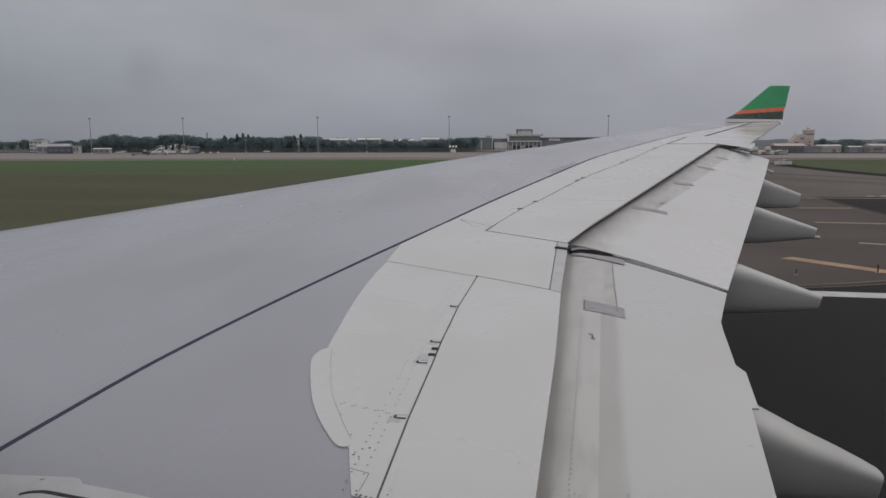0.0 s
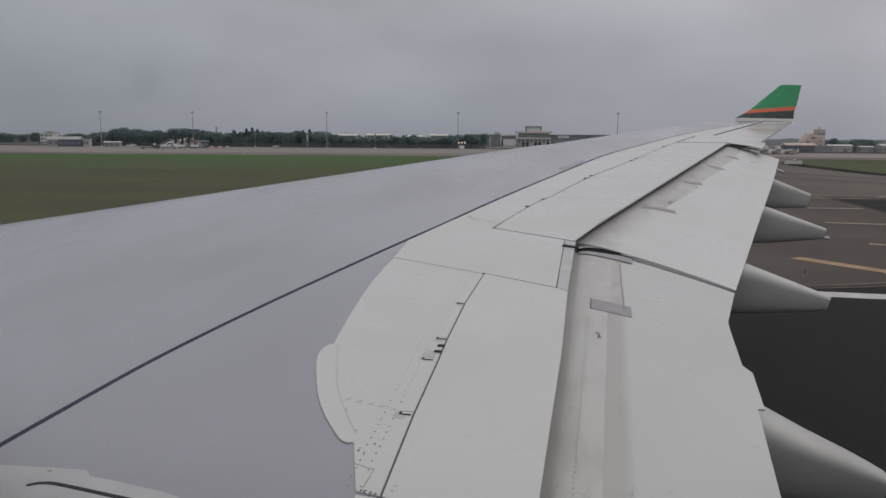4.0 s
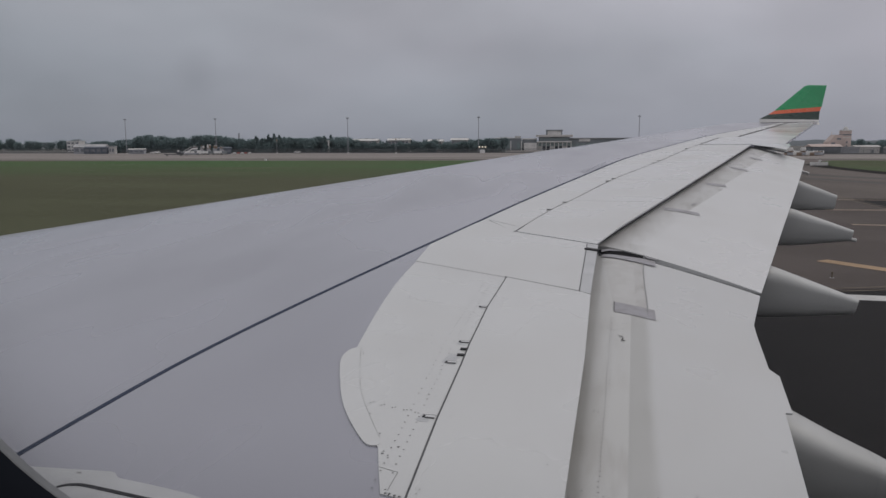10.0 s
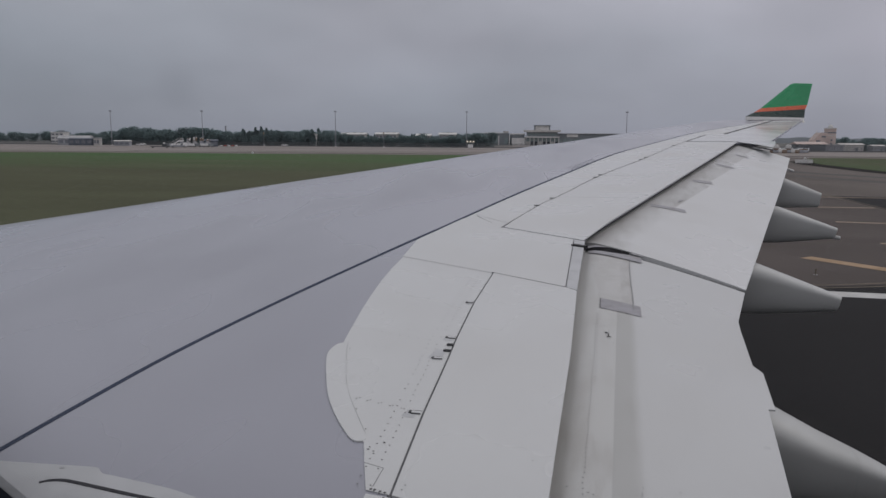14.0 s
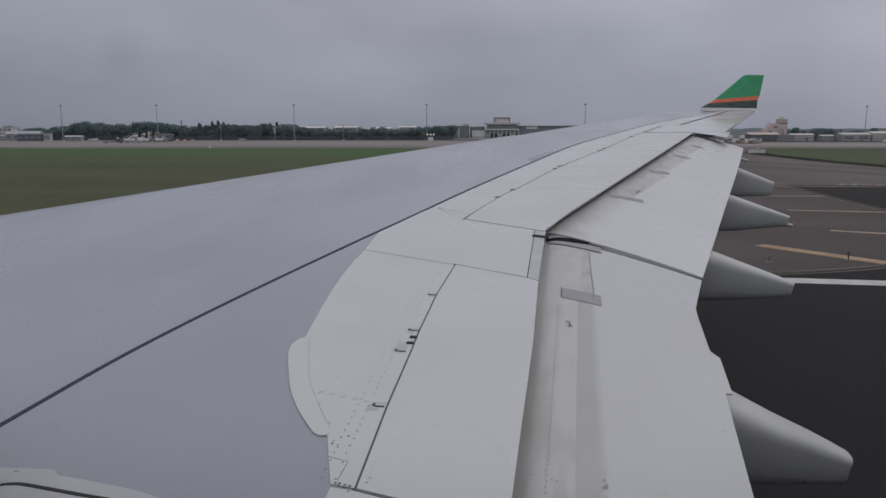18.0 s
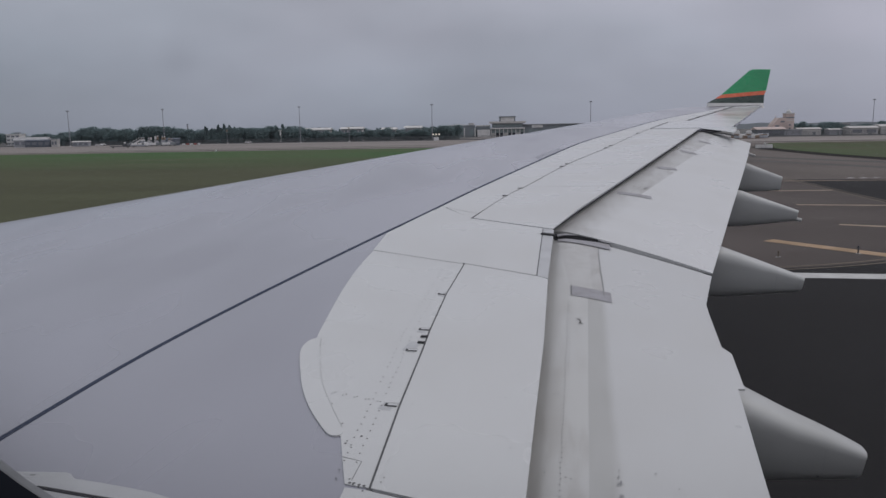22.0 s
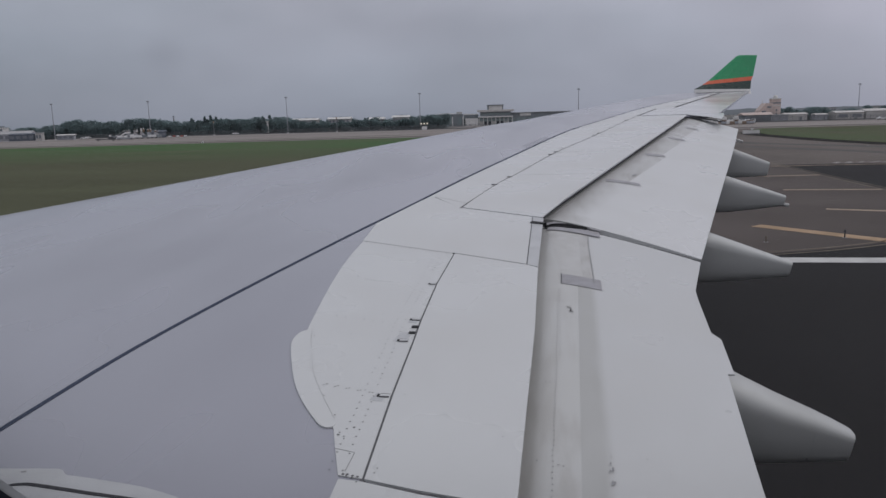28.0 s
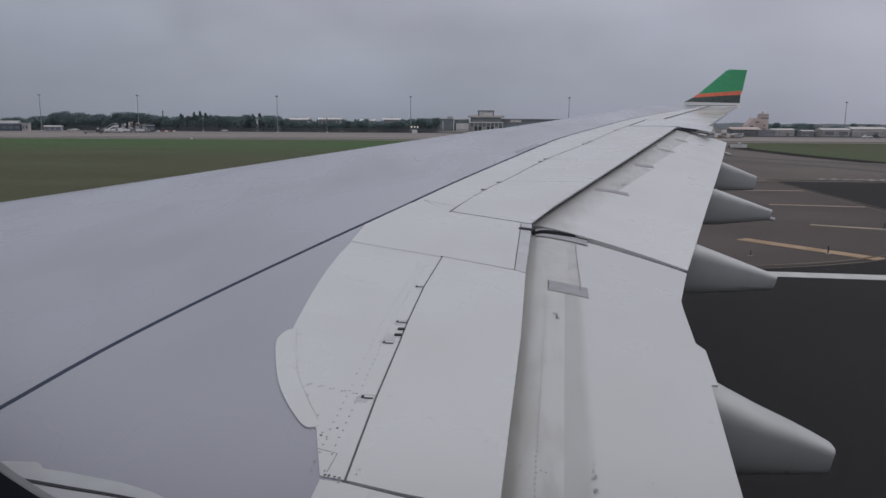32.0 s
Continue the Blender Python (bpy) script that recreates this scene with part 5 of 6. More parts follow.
# ---------------------------------------------------------------- airfield furniture
def lamp_mast(x, y, h=22.4):
    t = empty("floodlight_mast", x, y, 0.0)
    tagged(t, "tall slender grey apron floodlight mast with lamp head", "mast", "apron masts")
    bm = bmesh.new()
    add_tube(bm, (0, 0, 0), (0, 0, h), 0.28, 0.14, 12)
    part("pole", bm, M["pole"], t)
    bm = bmesh.new()
    add_tube(bm, (0, 0, 0), (0, 0, 0.5), 0.7, 0.6, 12)
    part("footing", bm, M["wall_pale"], t, "concrete footing")
    bm = bmesh.new()
    add_tube(bm, (0, 0, h - 0.5), (0, 0, h - 0.2), 0.6, 0.6, 12)
    part("head_ring", bm, M["pole"], t)
    for k in range(6):
        a = k * math.pi / 3
        box_part("floodlight", (0.45, 0.4, 0.6), (0.62 * math.cos(a), 0.62 * math.sin(a), h - 0.5), M["wall_grey"], t)
    return t


mast = lamp_mast(-313.5, 424.5)
for x, y in ((-253.5, 433), (-168, 445), (-86, 456), (10.8, 470)):
    copy_thing(mast, pose(x, y, 0))
for x, y in ((159, 436), (240, 434), (312, 438)):
    copy_thing(mast, pose(x, y, 0)).scale = (0.84, 0.84, 0.84)


def tree_kind(seed, h, w, slim):
    r = random.Random(seed)
    t = empty("tree", 0, 0, 0)
    tagged(t, "dark green broadleaf tree at the airfield edge", "tree")
    bm = bmesh.new()
    add_tube(bm, (0, 0, 0), (0.1, 0, h * 0.5), 0.28, 0.14, 7)
    for k in range(5):
        a = k * 1.3 + r.random()
        z0 = h * (0.25 + 0.06 * k)
        add_tube(bm, (0.05, 0, z0), (w * 0.35 * math.cos(a), w * 0.35 * math.sin(a), z0 + h * 0.22), 0.1, 0.04, 5)
    part("trunk", bm, M["bark"], t)
    lobes = [(r.uniform(-0.36, 0.36) * w, r.uniform(-0.3, 0.3) * w, h * r.uniform(0.16, 0.82), r.uniform(0.22, 0.36) * w) for _ in range(12)]
    lobes.append((0, 0, h * 0.8, 0.25 * w))
    if slim:
        # a spire that narrows towards its tip
        lobes = [(r.uniform(-0.2, 0.2) * w * (1 - k / 13), r.uniform(-0.2, 0.2) * w * (1 - k / 13), h * (0.1 + 0.068 * k), w * (0.34 - 0.022 * k)) for k in range(13)]
    v, f = [], []
    for lx, ly, lz, lr in lobes:
        for _ in range(165):
            d = Vector((r.gauss(0, 1), r.gauss(0, 1), r.gauss(0, 1) * (1.25 if slim else 0.8)))
            p = Vector((lx, ly, lz)) + d.normalized() * lr * r.uniform(0.55, 1.05)
            if p.z > h:
                p.z = h - r.random() * 0.6
            if p.z < h * 0.03:
                continue
            s = r.uniform(0.22, 0.46)
            out_dir = d.normalized() * 0.8 + Vector((r.uniform(-0.6, 0.6), r.uniform(-0.6, 0.6), 0.5 + r.uniform(-0.3, 0.5)))
            q = out_dir.to_track_quat("Z", "Y").to_matrix() @ Euler((0, 0, r.uniform(0, 6))).to_matrix()
            k = len(v)
            v += [p + q @ Vector(c) * s for c in ((-1, -0.5, 0), (0.2, -0.9, 0.2), (1, 0.1, 0), (0.1, 0.9, -0.2))]
            f.append((k, k + 1, k + 2, k + 3))
    mesh_of("crown", v, f, M["leaf"], t)
    return t


KINDS = [tree_kind(3, 9.7, 9.2, False), tree_kind(5, 8.9, 10.2, False), tree_kind(8, 10.8, 7.4, True), tree_kind(11, 8.2, 9.4, False), tree_kind(17, 11.5, 6.2, True)]
KIND_AT = ((-296, 460), (-225, 468), (-196, 476), (-98, 497), (-204, 481))
for k, (x, y) in zip(KINDS, KIND_AT):
    k.location = (x, y, 0)
trnd = random.Random(21)


def tree_row(x0, y0, x1, y1, step, size, kinds, group):
    n = max(2, int(math.hypot(x1 - x0, y1 - y0) / step))
    for i in range(n):
        s = (i + trnd.uniform(0.1, 0.9)) / n
        k = KINDS[trnd.choice(kinds)]
        z = size * trnd.uniform(0.78, 1.12)
        c = copy_thing(k, Matrix.Identity(4))
        c.matrix_basis = pose(x0 + (x1 - x0) * s, y0 + (y1 - y0) * s + trnd.uniform(-6, 6), 0, 0, 0, trnd.uniform(0, 360)) @ Matrix.Scale(z, 4)
        c["group"] = group


# (start x, start y, end x, end y, spacing, size, kinds)
for x0, y0, x1, y1, step, size, kinds in (
        (-354, 448, -343, 450, 3.4, 0.92, (0, 1)), (-343, 450, -333, 451, 3.0, 1.0, (0, 1)), (-332, 459, -313, 461, 2.6, 1.2, (0, 1)), (-313, 461, -290, 463, 3.0, 1.02, (0, 1, 3)),
        (-290, 463, -262, 464, 2.8, 1.18, (0, 1)), (-262, 464, -245, 466, 3.2, 0.9, (0, 1, 3)), (-244, 466, -227, 469, 1.5, 1.08, (2, 4, 4)), (-245, 470, -226, 473, 3.0, 0.98, (0, 1, 3)), (-231, 473, -206, 478, 3.0, 1.08, (0, 1, 3)),
        (-208, 480, -198, 482, 2.6, 1.34, (0, 1, 2)), (-198, 483, -181, 488, 3.0, 1.12, (0, 1, 3)), (-181, 488, -78, 497, 2.6, 0.72, (0, 1, 3))):
    tree_row(x0, y0, x1, y1, step, size, kinds, "trees behind the apron")
    if size > 0.8 and x0 > -340:
        tree_row(x0 + 2, y0 + 9, x1 + 2, y1 + 9, step * 1.4, size * 0.96, kinds, "trees behind the apron")
tree_row(-240, 690, -90, 708, 4.0, 0.95, (0, 1, 3, 2), "trees behind the apron")
tree_row(-131.2, 495, -123.8, 497.2, 2.6, 0.8, (0, 1), "trees behind the apron")
tree_row(-91.5, 497.2, -78, 501, 2.6, 0.95, (0, 2, 1), "trees behind the apron")
tree_row(-110, 690, 40, 706, 8.0, 1.0, (0, 1, 3), "trees behind the terminal")
tree_row(115.8, 409.6, 121.6, 410.9, 2.6, 0.5, (2, 4), "palms by the tower")
tree_row(127.4, 417.3, 135.7, 419.2, 3.2, 0.66, (2, 0, 4), "trees by the sheds")
tree_row(112, 432, 140, 436, 3.0, 0.72, (0, 1, 3), "trees behind the sheds")
tree_row(131.2, 441.6, 268.8, 462.1, 3.4, 0.66, (0, 1, 3), "trees behind the sheds")
tree_row(-640, 640, -200, 720, 9.0, 1.15, (0, 1, 3), "far trees")


# hazy line of far woods closing the horizon, the haze painted into its colour
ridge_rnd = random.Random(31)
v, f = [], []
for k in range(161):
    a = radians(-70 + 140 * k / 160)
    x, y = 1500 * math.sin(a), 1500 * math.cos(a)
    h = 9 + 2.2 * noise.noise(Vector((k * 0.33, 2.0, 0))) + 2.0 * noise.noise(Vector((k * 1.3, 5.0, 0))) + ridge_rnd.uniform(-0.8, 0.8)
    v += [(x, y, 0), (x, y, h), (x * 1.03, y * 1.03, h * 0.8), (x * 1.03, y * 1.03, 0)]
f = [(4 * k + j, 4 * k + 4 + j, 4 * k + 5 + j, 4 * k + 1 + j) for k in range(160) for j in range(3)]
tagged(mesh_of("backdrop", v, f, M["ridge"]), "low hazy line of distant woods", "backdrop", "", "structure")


# ---------------------------------------------------------------- buildings
def building(name, label, x, y, w, d, h, wall, roof, turn=7.0, bays=0, storeys=1, overhang=0.6, pitch=0.0, door=False, group=""):
    t = empty(name, x, y, 0.0, turn)
    tagged(t, label, "building", group)
    box_part("wall", (w, d, h), (0, 0, h / 2), wall, t, bevel=0.08)
    if pitch:
        v = [(-w / 2 - overhang, -d / 2 - overhang, h), (w / 2 + overhang, -d / 2 - overhang, h), (w / 2 + overhang, d / 2 + overhang, h), (-w / 2 - overhang, d / 2 + overhang, h),
             (-w / 2 - overhang, 0, h + pitch), (w / 2 + overhang, 0, h + pitch)]
        mesh_of("roof", v, [(0, 1, 5, 4), (2, 3, 4, 5), (0, 4, 3), (1, 2, 5), (3, 2, 1, 0)], roof, t)
    else:
        box_part("roof", (w + 2 * overhang, d + 2 * overhang, 0.6), (0, 0, h + 0.3), roof, t, bevel=0.08)
    sh = h / storeys
    for s in range(storeys):
        for b in range(bays):
            bx = -w / 2 + w * (b + 0.5) / bays
            wn_ = box_part("window", (w / bays * 0.66, 0.14, sh * 0.45), (bx, -d / 2 - 0.06, sh * (s + 0.55)), M["far_glass"], t)
            box_part("sill", (w / bays * 0.74, 0.3, 0.12), (bx, -d / 2 - 0.14, sh * (s + 0.55) - sh * 0.24), wall, wn_)
    if door:
        box_part("door", (w * 0.12, 0.16, h * 0.6), (w * 0.2, -d / 2 - 0.08, h * 0.3), M["wall_dark"], t)
    return t


# low sheds by the apron
building("shed", "low pale shed with a curved grey roof", -338, 422, 19, 10, 4.3, M["wall_grey"], M["roof_pale"], 20, 5, 1, 0.6, 1.9, True)
building("shed", "low dark blue open-fronted shed", -325.0, 411.5, 15.0, 6, 4.0, M["wall_navy"], M["wall_navy"], 14, 4, 1, 0.4, 0.7)
building("shed", "small pale hut beside the fence", -313.6, 411, 3.6, 4, 4.4, M["wall_pale"], M["roof"], 14, 2, 1, 0.3)
building("shed", "flat white-roofed hut by a floodlight mast", -296.5, 412, 9.5, 4, 2.8, M["wall_grey"], M["wall_white"], 14, 3, 1, 0.5, 0.6)
building("shed", "dark brown low equipment shed", -231.5, 404, 8.0, 5, 3.5, M["wall_navy"], M["wall_navy"], 31, 3, 1, 0.4, 0.8)
upper = building("office_block", "white flat-roofed block with dark plant on its roof", -431, 520, 10, 10, 8.4, M["wall_white"], M["wall_white"], 14, 3, 3, 0.3)
box_part("roof_plant", (4, 3, 1.3), (1.5, 0, 9.6), M["wall_dark"], upper, "dark rooftop plant", 0.1)
stack = empty("chimney", -493, 900, 0)
tagged(stack, "slim far grey chimney beyond the trees", "chimney")
bm = bmesh.new()
add_tube(bm, (0, 0, 0), (0, 0, 20.0), 1.3, 0.9, 12)
part("shaft", bm, M["wall_grey"], stack)
bm = bmesh.new()
add_tube(bm, (0, 0, 19.2), (0, 0, 20.2), 1.1, 1.1, 12)
part("collar", bm, M["wall_dark"], stack)
for x, y, h in ((-210.2, 431, 8.9), (-132.0, 431, 9.2)):
    post = empty("signal_post", x, y, 0.03, 10)
    tagged(post, "slim post with a dull yellow box on top", "post", "signal posts")
    bm = bmesh.new()
    add_tube(bm, (0, 0, 0), (0, 0, h - 1.4), 0.14, 0.11, 10)
    part("pole", bm, M["pole"], post)
    box_part("head_box", (0.6, 0.5, 1.2), (0, 0, h - 0.8), M["paint_tan"], post, "dull yellow box", 0.06)
    box_part("footing", (0.9, 0.9, 0.9), (0, 0, 0.45), M["wall_pale"], post, "pale concrete foot", 0.08)
# white-roofed blocks among the trees
for x, y, w, h in ((-176.0, 503, 16.5, 8.0), (-151.5, 503, 14.5, 8.2), (-126, 507, 9, 7.4), (-108, 503, 10.5, 8.2)):
    block = building("office_block", "pale two-storey block with a white roof among trees", x, y, w, 10, h, M["wall_pale"], M["wall_white"], 7, 6, 2, 0.9, 1.3, False, "white-roofed blocks")
    for k in range(3):
        box_part("roof_plant", (w * 0.16, 3, 0.7 + 0.3 * (k % 2)), (w * (-0.3 + 0.3 * k), 2.5, h + 1.2), M["wall_dark"], block, "dark rooftop plant", 0.08)
building("office_block", "narrow white block showing among dark trees", -196, 478, 3.4, 3, 7.6, M["wall_white"], M["roof_light"], 7, 2, 3, 0.3)
# terminal: a tiered glazed middle with low wings
term = empty("terminal_building", -56.0, 648.0, 0.0, 8.0)
tagged(term, "low terminal with tiered glazed middle and flat grey wings", "building")
box_part("wing_hall", (60, 16, 9.6), (42, 8, 4.8), M["wall_dark"], term, "dark glazed low wing", 0.1)
box_part("wing_roof", (61, 18, 0.7), (42, 8, 10.0), M["roof"], term, "flat grey wing roof", 0.1)
box_part("sign_panel", (9.5, 0.3, 2.3), (26, -0.3, 8.4), M["wall_white"], term, "plain white sign panel")
for k in range(12):
    wk = box_part("window", (3.6, 0.2, 3.0), (15 + k * 4.9, -0.1, 4.2), M["teal_glass"], term)
    box_part("mullion", (0.2, 0.3, 3.0), (15 + k * 4.9, -0.15, 4.2), M["roof"], wk)
box_part("ground_storey", (29, 14, 6.6), (0, 0, 3.3), M["teal_glass"], term, "teal glazed ground storey", 0.1)
for k in range(9):
    bm = bmesh.new()
    add_tube(bm, (-14 + k * 3.5, -8.0, 0), (-14 + k * 3.5, -8.0, 6.4), 0.34, 0.34, 8)
    part("column", bm, M["wall_white"], term)
for k in range(8):
    box_part("doorway", (2.4, 0.2, 3.2), (-12.2 + k * 3.5, -7.1, 1.7), M["glass"] if k % 3 else M["wall_pale"], term)
box_part("canopy", (29, 18, 1.0), (0, -0.5, 7.0), M["wall_white"], term, "white canopy slab over the entrance", 0.08)
box_part("upper_storey", (26, 11, 3.8), (0, 0, 9.4), M["wall_dark"], term, "recessed dark upper storey")
for k in range(8):
    box_part("window", (2.4, 0.2, 1.7), (-11.2 + k * 3.2, -5.6, 9.4), M["teal_glass"], term)
box_part("upper_roof", (31, 16, 1.7), (0, 0, 12.1), M["roof_light"], term, "wide pale grey roof with deep eaves", 0.1)
box_part("top_box", (12.5, 8, 3.6), (0, 0, 14.7), M["wall_white"], term, "small white rooftop box", 0.08)
box_part("top_roof", (14.2, 10, 0.7), (0, 0, 16.9), M["wall_dark"], term, "dark flat cap", 0.06)
for s in (-1, 1):
    box_part("corner_pier", (0.9, 8.4, 4.0), (s * 6.3, 0, 14.9), M["wall_dark"], term)
box_part("side_block", (11, 8, 6.2), (-20.5, -5, 3.1), M["wall_white"], term, "white windowless side block", 0.1)
box_part("rear_roof", (13, 12, 0.9), (-21, 6, 9.6), M["wall_white"], term, "pale flat roof behind", 0.08)
box_part("rear_block", (12, 11, 9.2), (-21, 6, 4.6), M["wall_dark"], term)
box_part("gate_block", (28, 12, 10.0), (-42, 0, 5.0), M["wall_dark"], term, "dark blue-grey gate block", 0.1)
mesh_of("gate_roof", [(-56.5, -6.5, 10.0), (-27.5, -6.5, 10.0), (-27.5, 6.5, 10.0), (-56.5, 6.5, 10.0), (-42, 0, 11.4)], [(0, 1, 4), (1, 2, 4), (2, 3, 4), (3, 0, 4), (3, 2, 1, 0)], M["roof"], term, "low hipped grey roof")
for k in range(7):
    box_part("gate_window", (2.6, 0.2, 5.0), (-53.5 + k * 3.8, -6.1, 4.0), M["wall_dark"] if k % 2 else M["teal_glass"], term)
for k in range(4):
    box_part("gate_column", (0.9, 0.9, 8.0), (-55.5 + k * 9.2, -7.0, 4.0), M["wall_white"], term)
box_part("gate_roof_box", (5, 5, 1.6), (-31, 0, 11.2), M["wall_pale"], term, "", 0.08)

# control tower house and sheds
tower = empty("tower_building", 107.5, 411.0, 0.0, 8.0)
tower.scale = (0.64, 0.64, 0.775)
tagged(tower, "pinkish stepped building with a small control tower and dome", "building")
box_part("shaft", (6.6, 6.6, 14.8), (3.4, 0, 7.4), M["wall_pink"], tower, "square tower shaft", 0.1)
box_part("cab_floor", (7.0, 7.0, 0.4), (3.4, 0, 10.4), M["wall_white"], tower, "", 0.06)
box_part("cab_glass", (6.72, 6.72, 0.8), (3.4, 0, 12.2), M["far_glass"], tower, "glazed tower cab")
box_part("cab_roof", (7.2, 7.2, 0.5), (3.4, 0, 15.0), M["wall_white"], tower, "", 0.06)
bm = bmesh.new()
bmesh.ops.create_uvsphere(bm, u_segments=16, v_segments=8, radius=1.9, matrix=Matrix.Translation((3.4, 0, 15.6)))
part("dome", bm, M["wall_white"], tower, "small white radar dome", True)
slope = [(-11.6, 0), (-10.5, 7.6), (-5.6, 12.2), (0.1, 12.2), (0.1, 0)]
loft("sloped_block", [[(px, sy, pz) for px, pz in slope] for sy in (-4.0, 5.0)], M["wall_pink"], tower, "pinkish block with a sloping end", False)
box_part("low_block", (5, 9, 6.4), (-13.9, 0.5, 3.2), M["wall_pink"], tower, "lowest pinkish block", 0.1)
box_part("aerial", (0.25, 0.25, 3.2), (-7.0, 0, 12.6), M["wall_pink"], tower)
for k in range(2):
    box_part("window", (1.2, 0.2, 1.2), (3.4, -3.38, 5.0 + k * 2.4), M["far_glass"], tower)
for k, zt in ((-2.8, 9.6), (-7.0, 6.8)):
    box_part("window", (3.2, 0.2, 1.0), (k, -4.08, zt), M["far_glass"], tower)
building("shed", "low open-fronted shed with a white roof", 97.4, 400.6, 13.4, 7.7, 3.7, M["wall_dark"], M["wall_pink"], 8, 5, 1, 0.8, 1.2)
building("shed", "long low grey store with a flat roof", 108.8, 403.0, 9.4, 4, 3.0, M["wall_grey"], M["roof"], 8, 0, 1, 0.3)
building("shed", "pale grey shed with a sagging metal roof", 117.8, 407, 11.0, 6.4, 3.5, M["wall_pale"], M["roof_light"], 8, 0, 1, 0.5, 0.8, True)
building("shed", "low grey lean-to shed", 131.3, 410.9, 6.0, 5.8, 3.0, M["wall_grey"], M["roof_light"], 8, 0, 1, 0.4, 0.6, True)
building("shed", "long pale corrugated shed", 143.8, 409.6, 14.0, 7.7, 3.7, M["wall_pale"], M["roof_light"], 8, 2, 1, 0.5, 0.9, True)
building("shed", "long pale corrugated shed", 161.0, 413.4, 17.5, 7.7, 4.2, M["wall_pale"], M["roof_light"], 8, 0, 1, 0.5, 1.1, True)
building("shed", "long grey corrugated shed", 193.3, 416, 23, 9, 4.2, M["wall_grey"], M["roof_pale"], 8, 7, 1, 0.5, 1.0, True)
for x, y, w, h in ((190, 580, 8, 6.3), (230, 586, 10, 6.6), (90, 770, 18, 11)):
    building("town_block", "distant pale town block", x, y, w, 12, h, M["wall_pale"], M["roof"], 8, 4, 3, 0.3, 0, False, "town blocks")

# wire fences behind the apron
def wire_fence(a, b, n, label):
    t = empty("perimeter_fence", 0, 0, 0)
    tagged(t, label, "fence")
    a, b = Vector((*a, 0)), Vector((*b, 0))
    v, f = [], []
    for k in range(n + 1):
        p = a.lerp(b, k / n)
        c = len(v)
        for dy in (0.0, 0.12):
            v.extend([(p.x - 0.06, p.y + dy, 0), (p.x + 0.06, p.y + dy, 0), (p.x + 0.06, p.y + dy, 2.6), (p.x - 0.06, p.y + dy, 2.6)])
        f.extend([(c, c + 1, c + 2, c + 3), (c + 4, c + 7, c + 6, c + 5), (c, c + 3, c + 7, c + 4), (c + 1, c + 5, c + 6, c + 2), (c + 3, c + 2, c + 6, c + 7)])
    posts = mesh_of("fence_posts", v, f, M["fence"], t)
    posts["kind"] = "stuff"
    for z, hgt in ((0.0, 0.6), (0.85, 0.08), (1.1, 0.08), (1.35, 0.08), (1.6, 0.08), (1.85, 0.08), (2.1, 0.08), (2.35, 0.08), (2.6, 0.08)):
        corners = [(p.x, p.y + dy, z + dz) for dy in (0.0, 0.05) for p, dz in ((a, 0), (b, 0), (b, hgt), (a, hgt))]
        mesh_of("base_wall" if hgt > 0.5 else "wire", corners, [(0, 1, 2, 3), (4, 7, 6, 5), (3, 2, 6, 7), (0, 4, 5, 1)], M["fence"], t)


wire_fence((-480, 446), (60, 452), 180, "long grey wire fence with low base wall and slim posts")
wire_fence((84, 396), (300, 394), 72, "grey wire fence in front of the pale sheds")


# ---------------------------------------------------------------- vehicles and equipment
def wheels(t, pts, r):
    for x, y in pts:
        bm = bmesh.new()
        add_tube(bm, (x, y - 0.12, r), (x, y + 0.12, r), r, r, 14)
        wv = part("wheel", bm, M["rubber"], t)
        bm = bmesh.new()
        add_tube(bm, (x, y - 0.13, r), (x, y + 0.13, r), r * 0.55, r * 0.55, 10)
        part("rim", bm, M["steel"], wv)


def car(x, y, turn, paint, label):
    t = empty("car", x, y, 0.05, turn)
    tagged(t, label, "car")
    prof = [(-2.2, 0.4), (-2.2, 0.85), (-1.9, 1.0), (-1.3, 1.05), (-0.8, 1.5), (0.8, 1.52), (1.4, 1.0), (2.1, 0.9), (2.25, 0.45)]
    loft("body", [[(px, s * 0.85, pz) for px, pz in prof] for s in (-1, 1)], paint, t, "", False)
    box_part("windscreen", (1.9, 1.5, 0.36), (0.0, 0, 1.26), M["glass"], t)
    box_part("side_glass", (1.7, 1.74, 0.3), (0.0, 0, 1.26), M["glass"], t)
    wheels(t, ((-1.35, -0.8), (1.35, -0.8), (-1.35, 0.8), (1.35, 0.8)), 0.33)
    return t


car(-200.7, 440.4, 22, M["car"], "small white car parked on the apron")
car(-286.5, 414.5, 20, M["car"], "white car parked by the sheds")
car(-299.5, 436.5, 20, M["car"], "white car parked by the sheds")
car(148.0, 377.0, 8, M["car"], "white car with dark windows on the apron")
car(152.0, 379.0, 8, M["vehicle"], "dark car on the apron beside a white one")

truck = empty("truck", -219.5, 333.5, 0.04, 31)
tagged(truck, "low dark flatbed service truck with a pale beacon", "truck")
box_part("cab", (2.4, 2.2, 1.5), (2.6, 0, 1.35), M["vehicle"], truck, "", 0.2)
box_part("engine_cover", (1.4, 2.1, 0.8), (4.3, 0, 1.0), M["vehicle"], truck, "", 0.15)
box_part("bed", (5.6, 2.3, 0.35), (-1.5, 0, 0.85), M["vehicle"], truck, "flat dark load bed", 0.05)
box_part("windscreen", (0.1, 1.9, 0.6), (3.82, 0, 1.7), M["glass"], truck)
box_part("beacon", (0.9, 0.9, 0.8), (2.4, 0, 2.5), M["car"], truck, "white rooftop beacon", 0.1)
wheels(truck, ((-3.0, -1.1), (3.6, -1.1), (-3.0, 1.1), (3.6, 1.1)), 0.45)

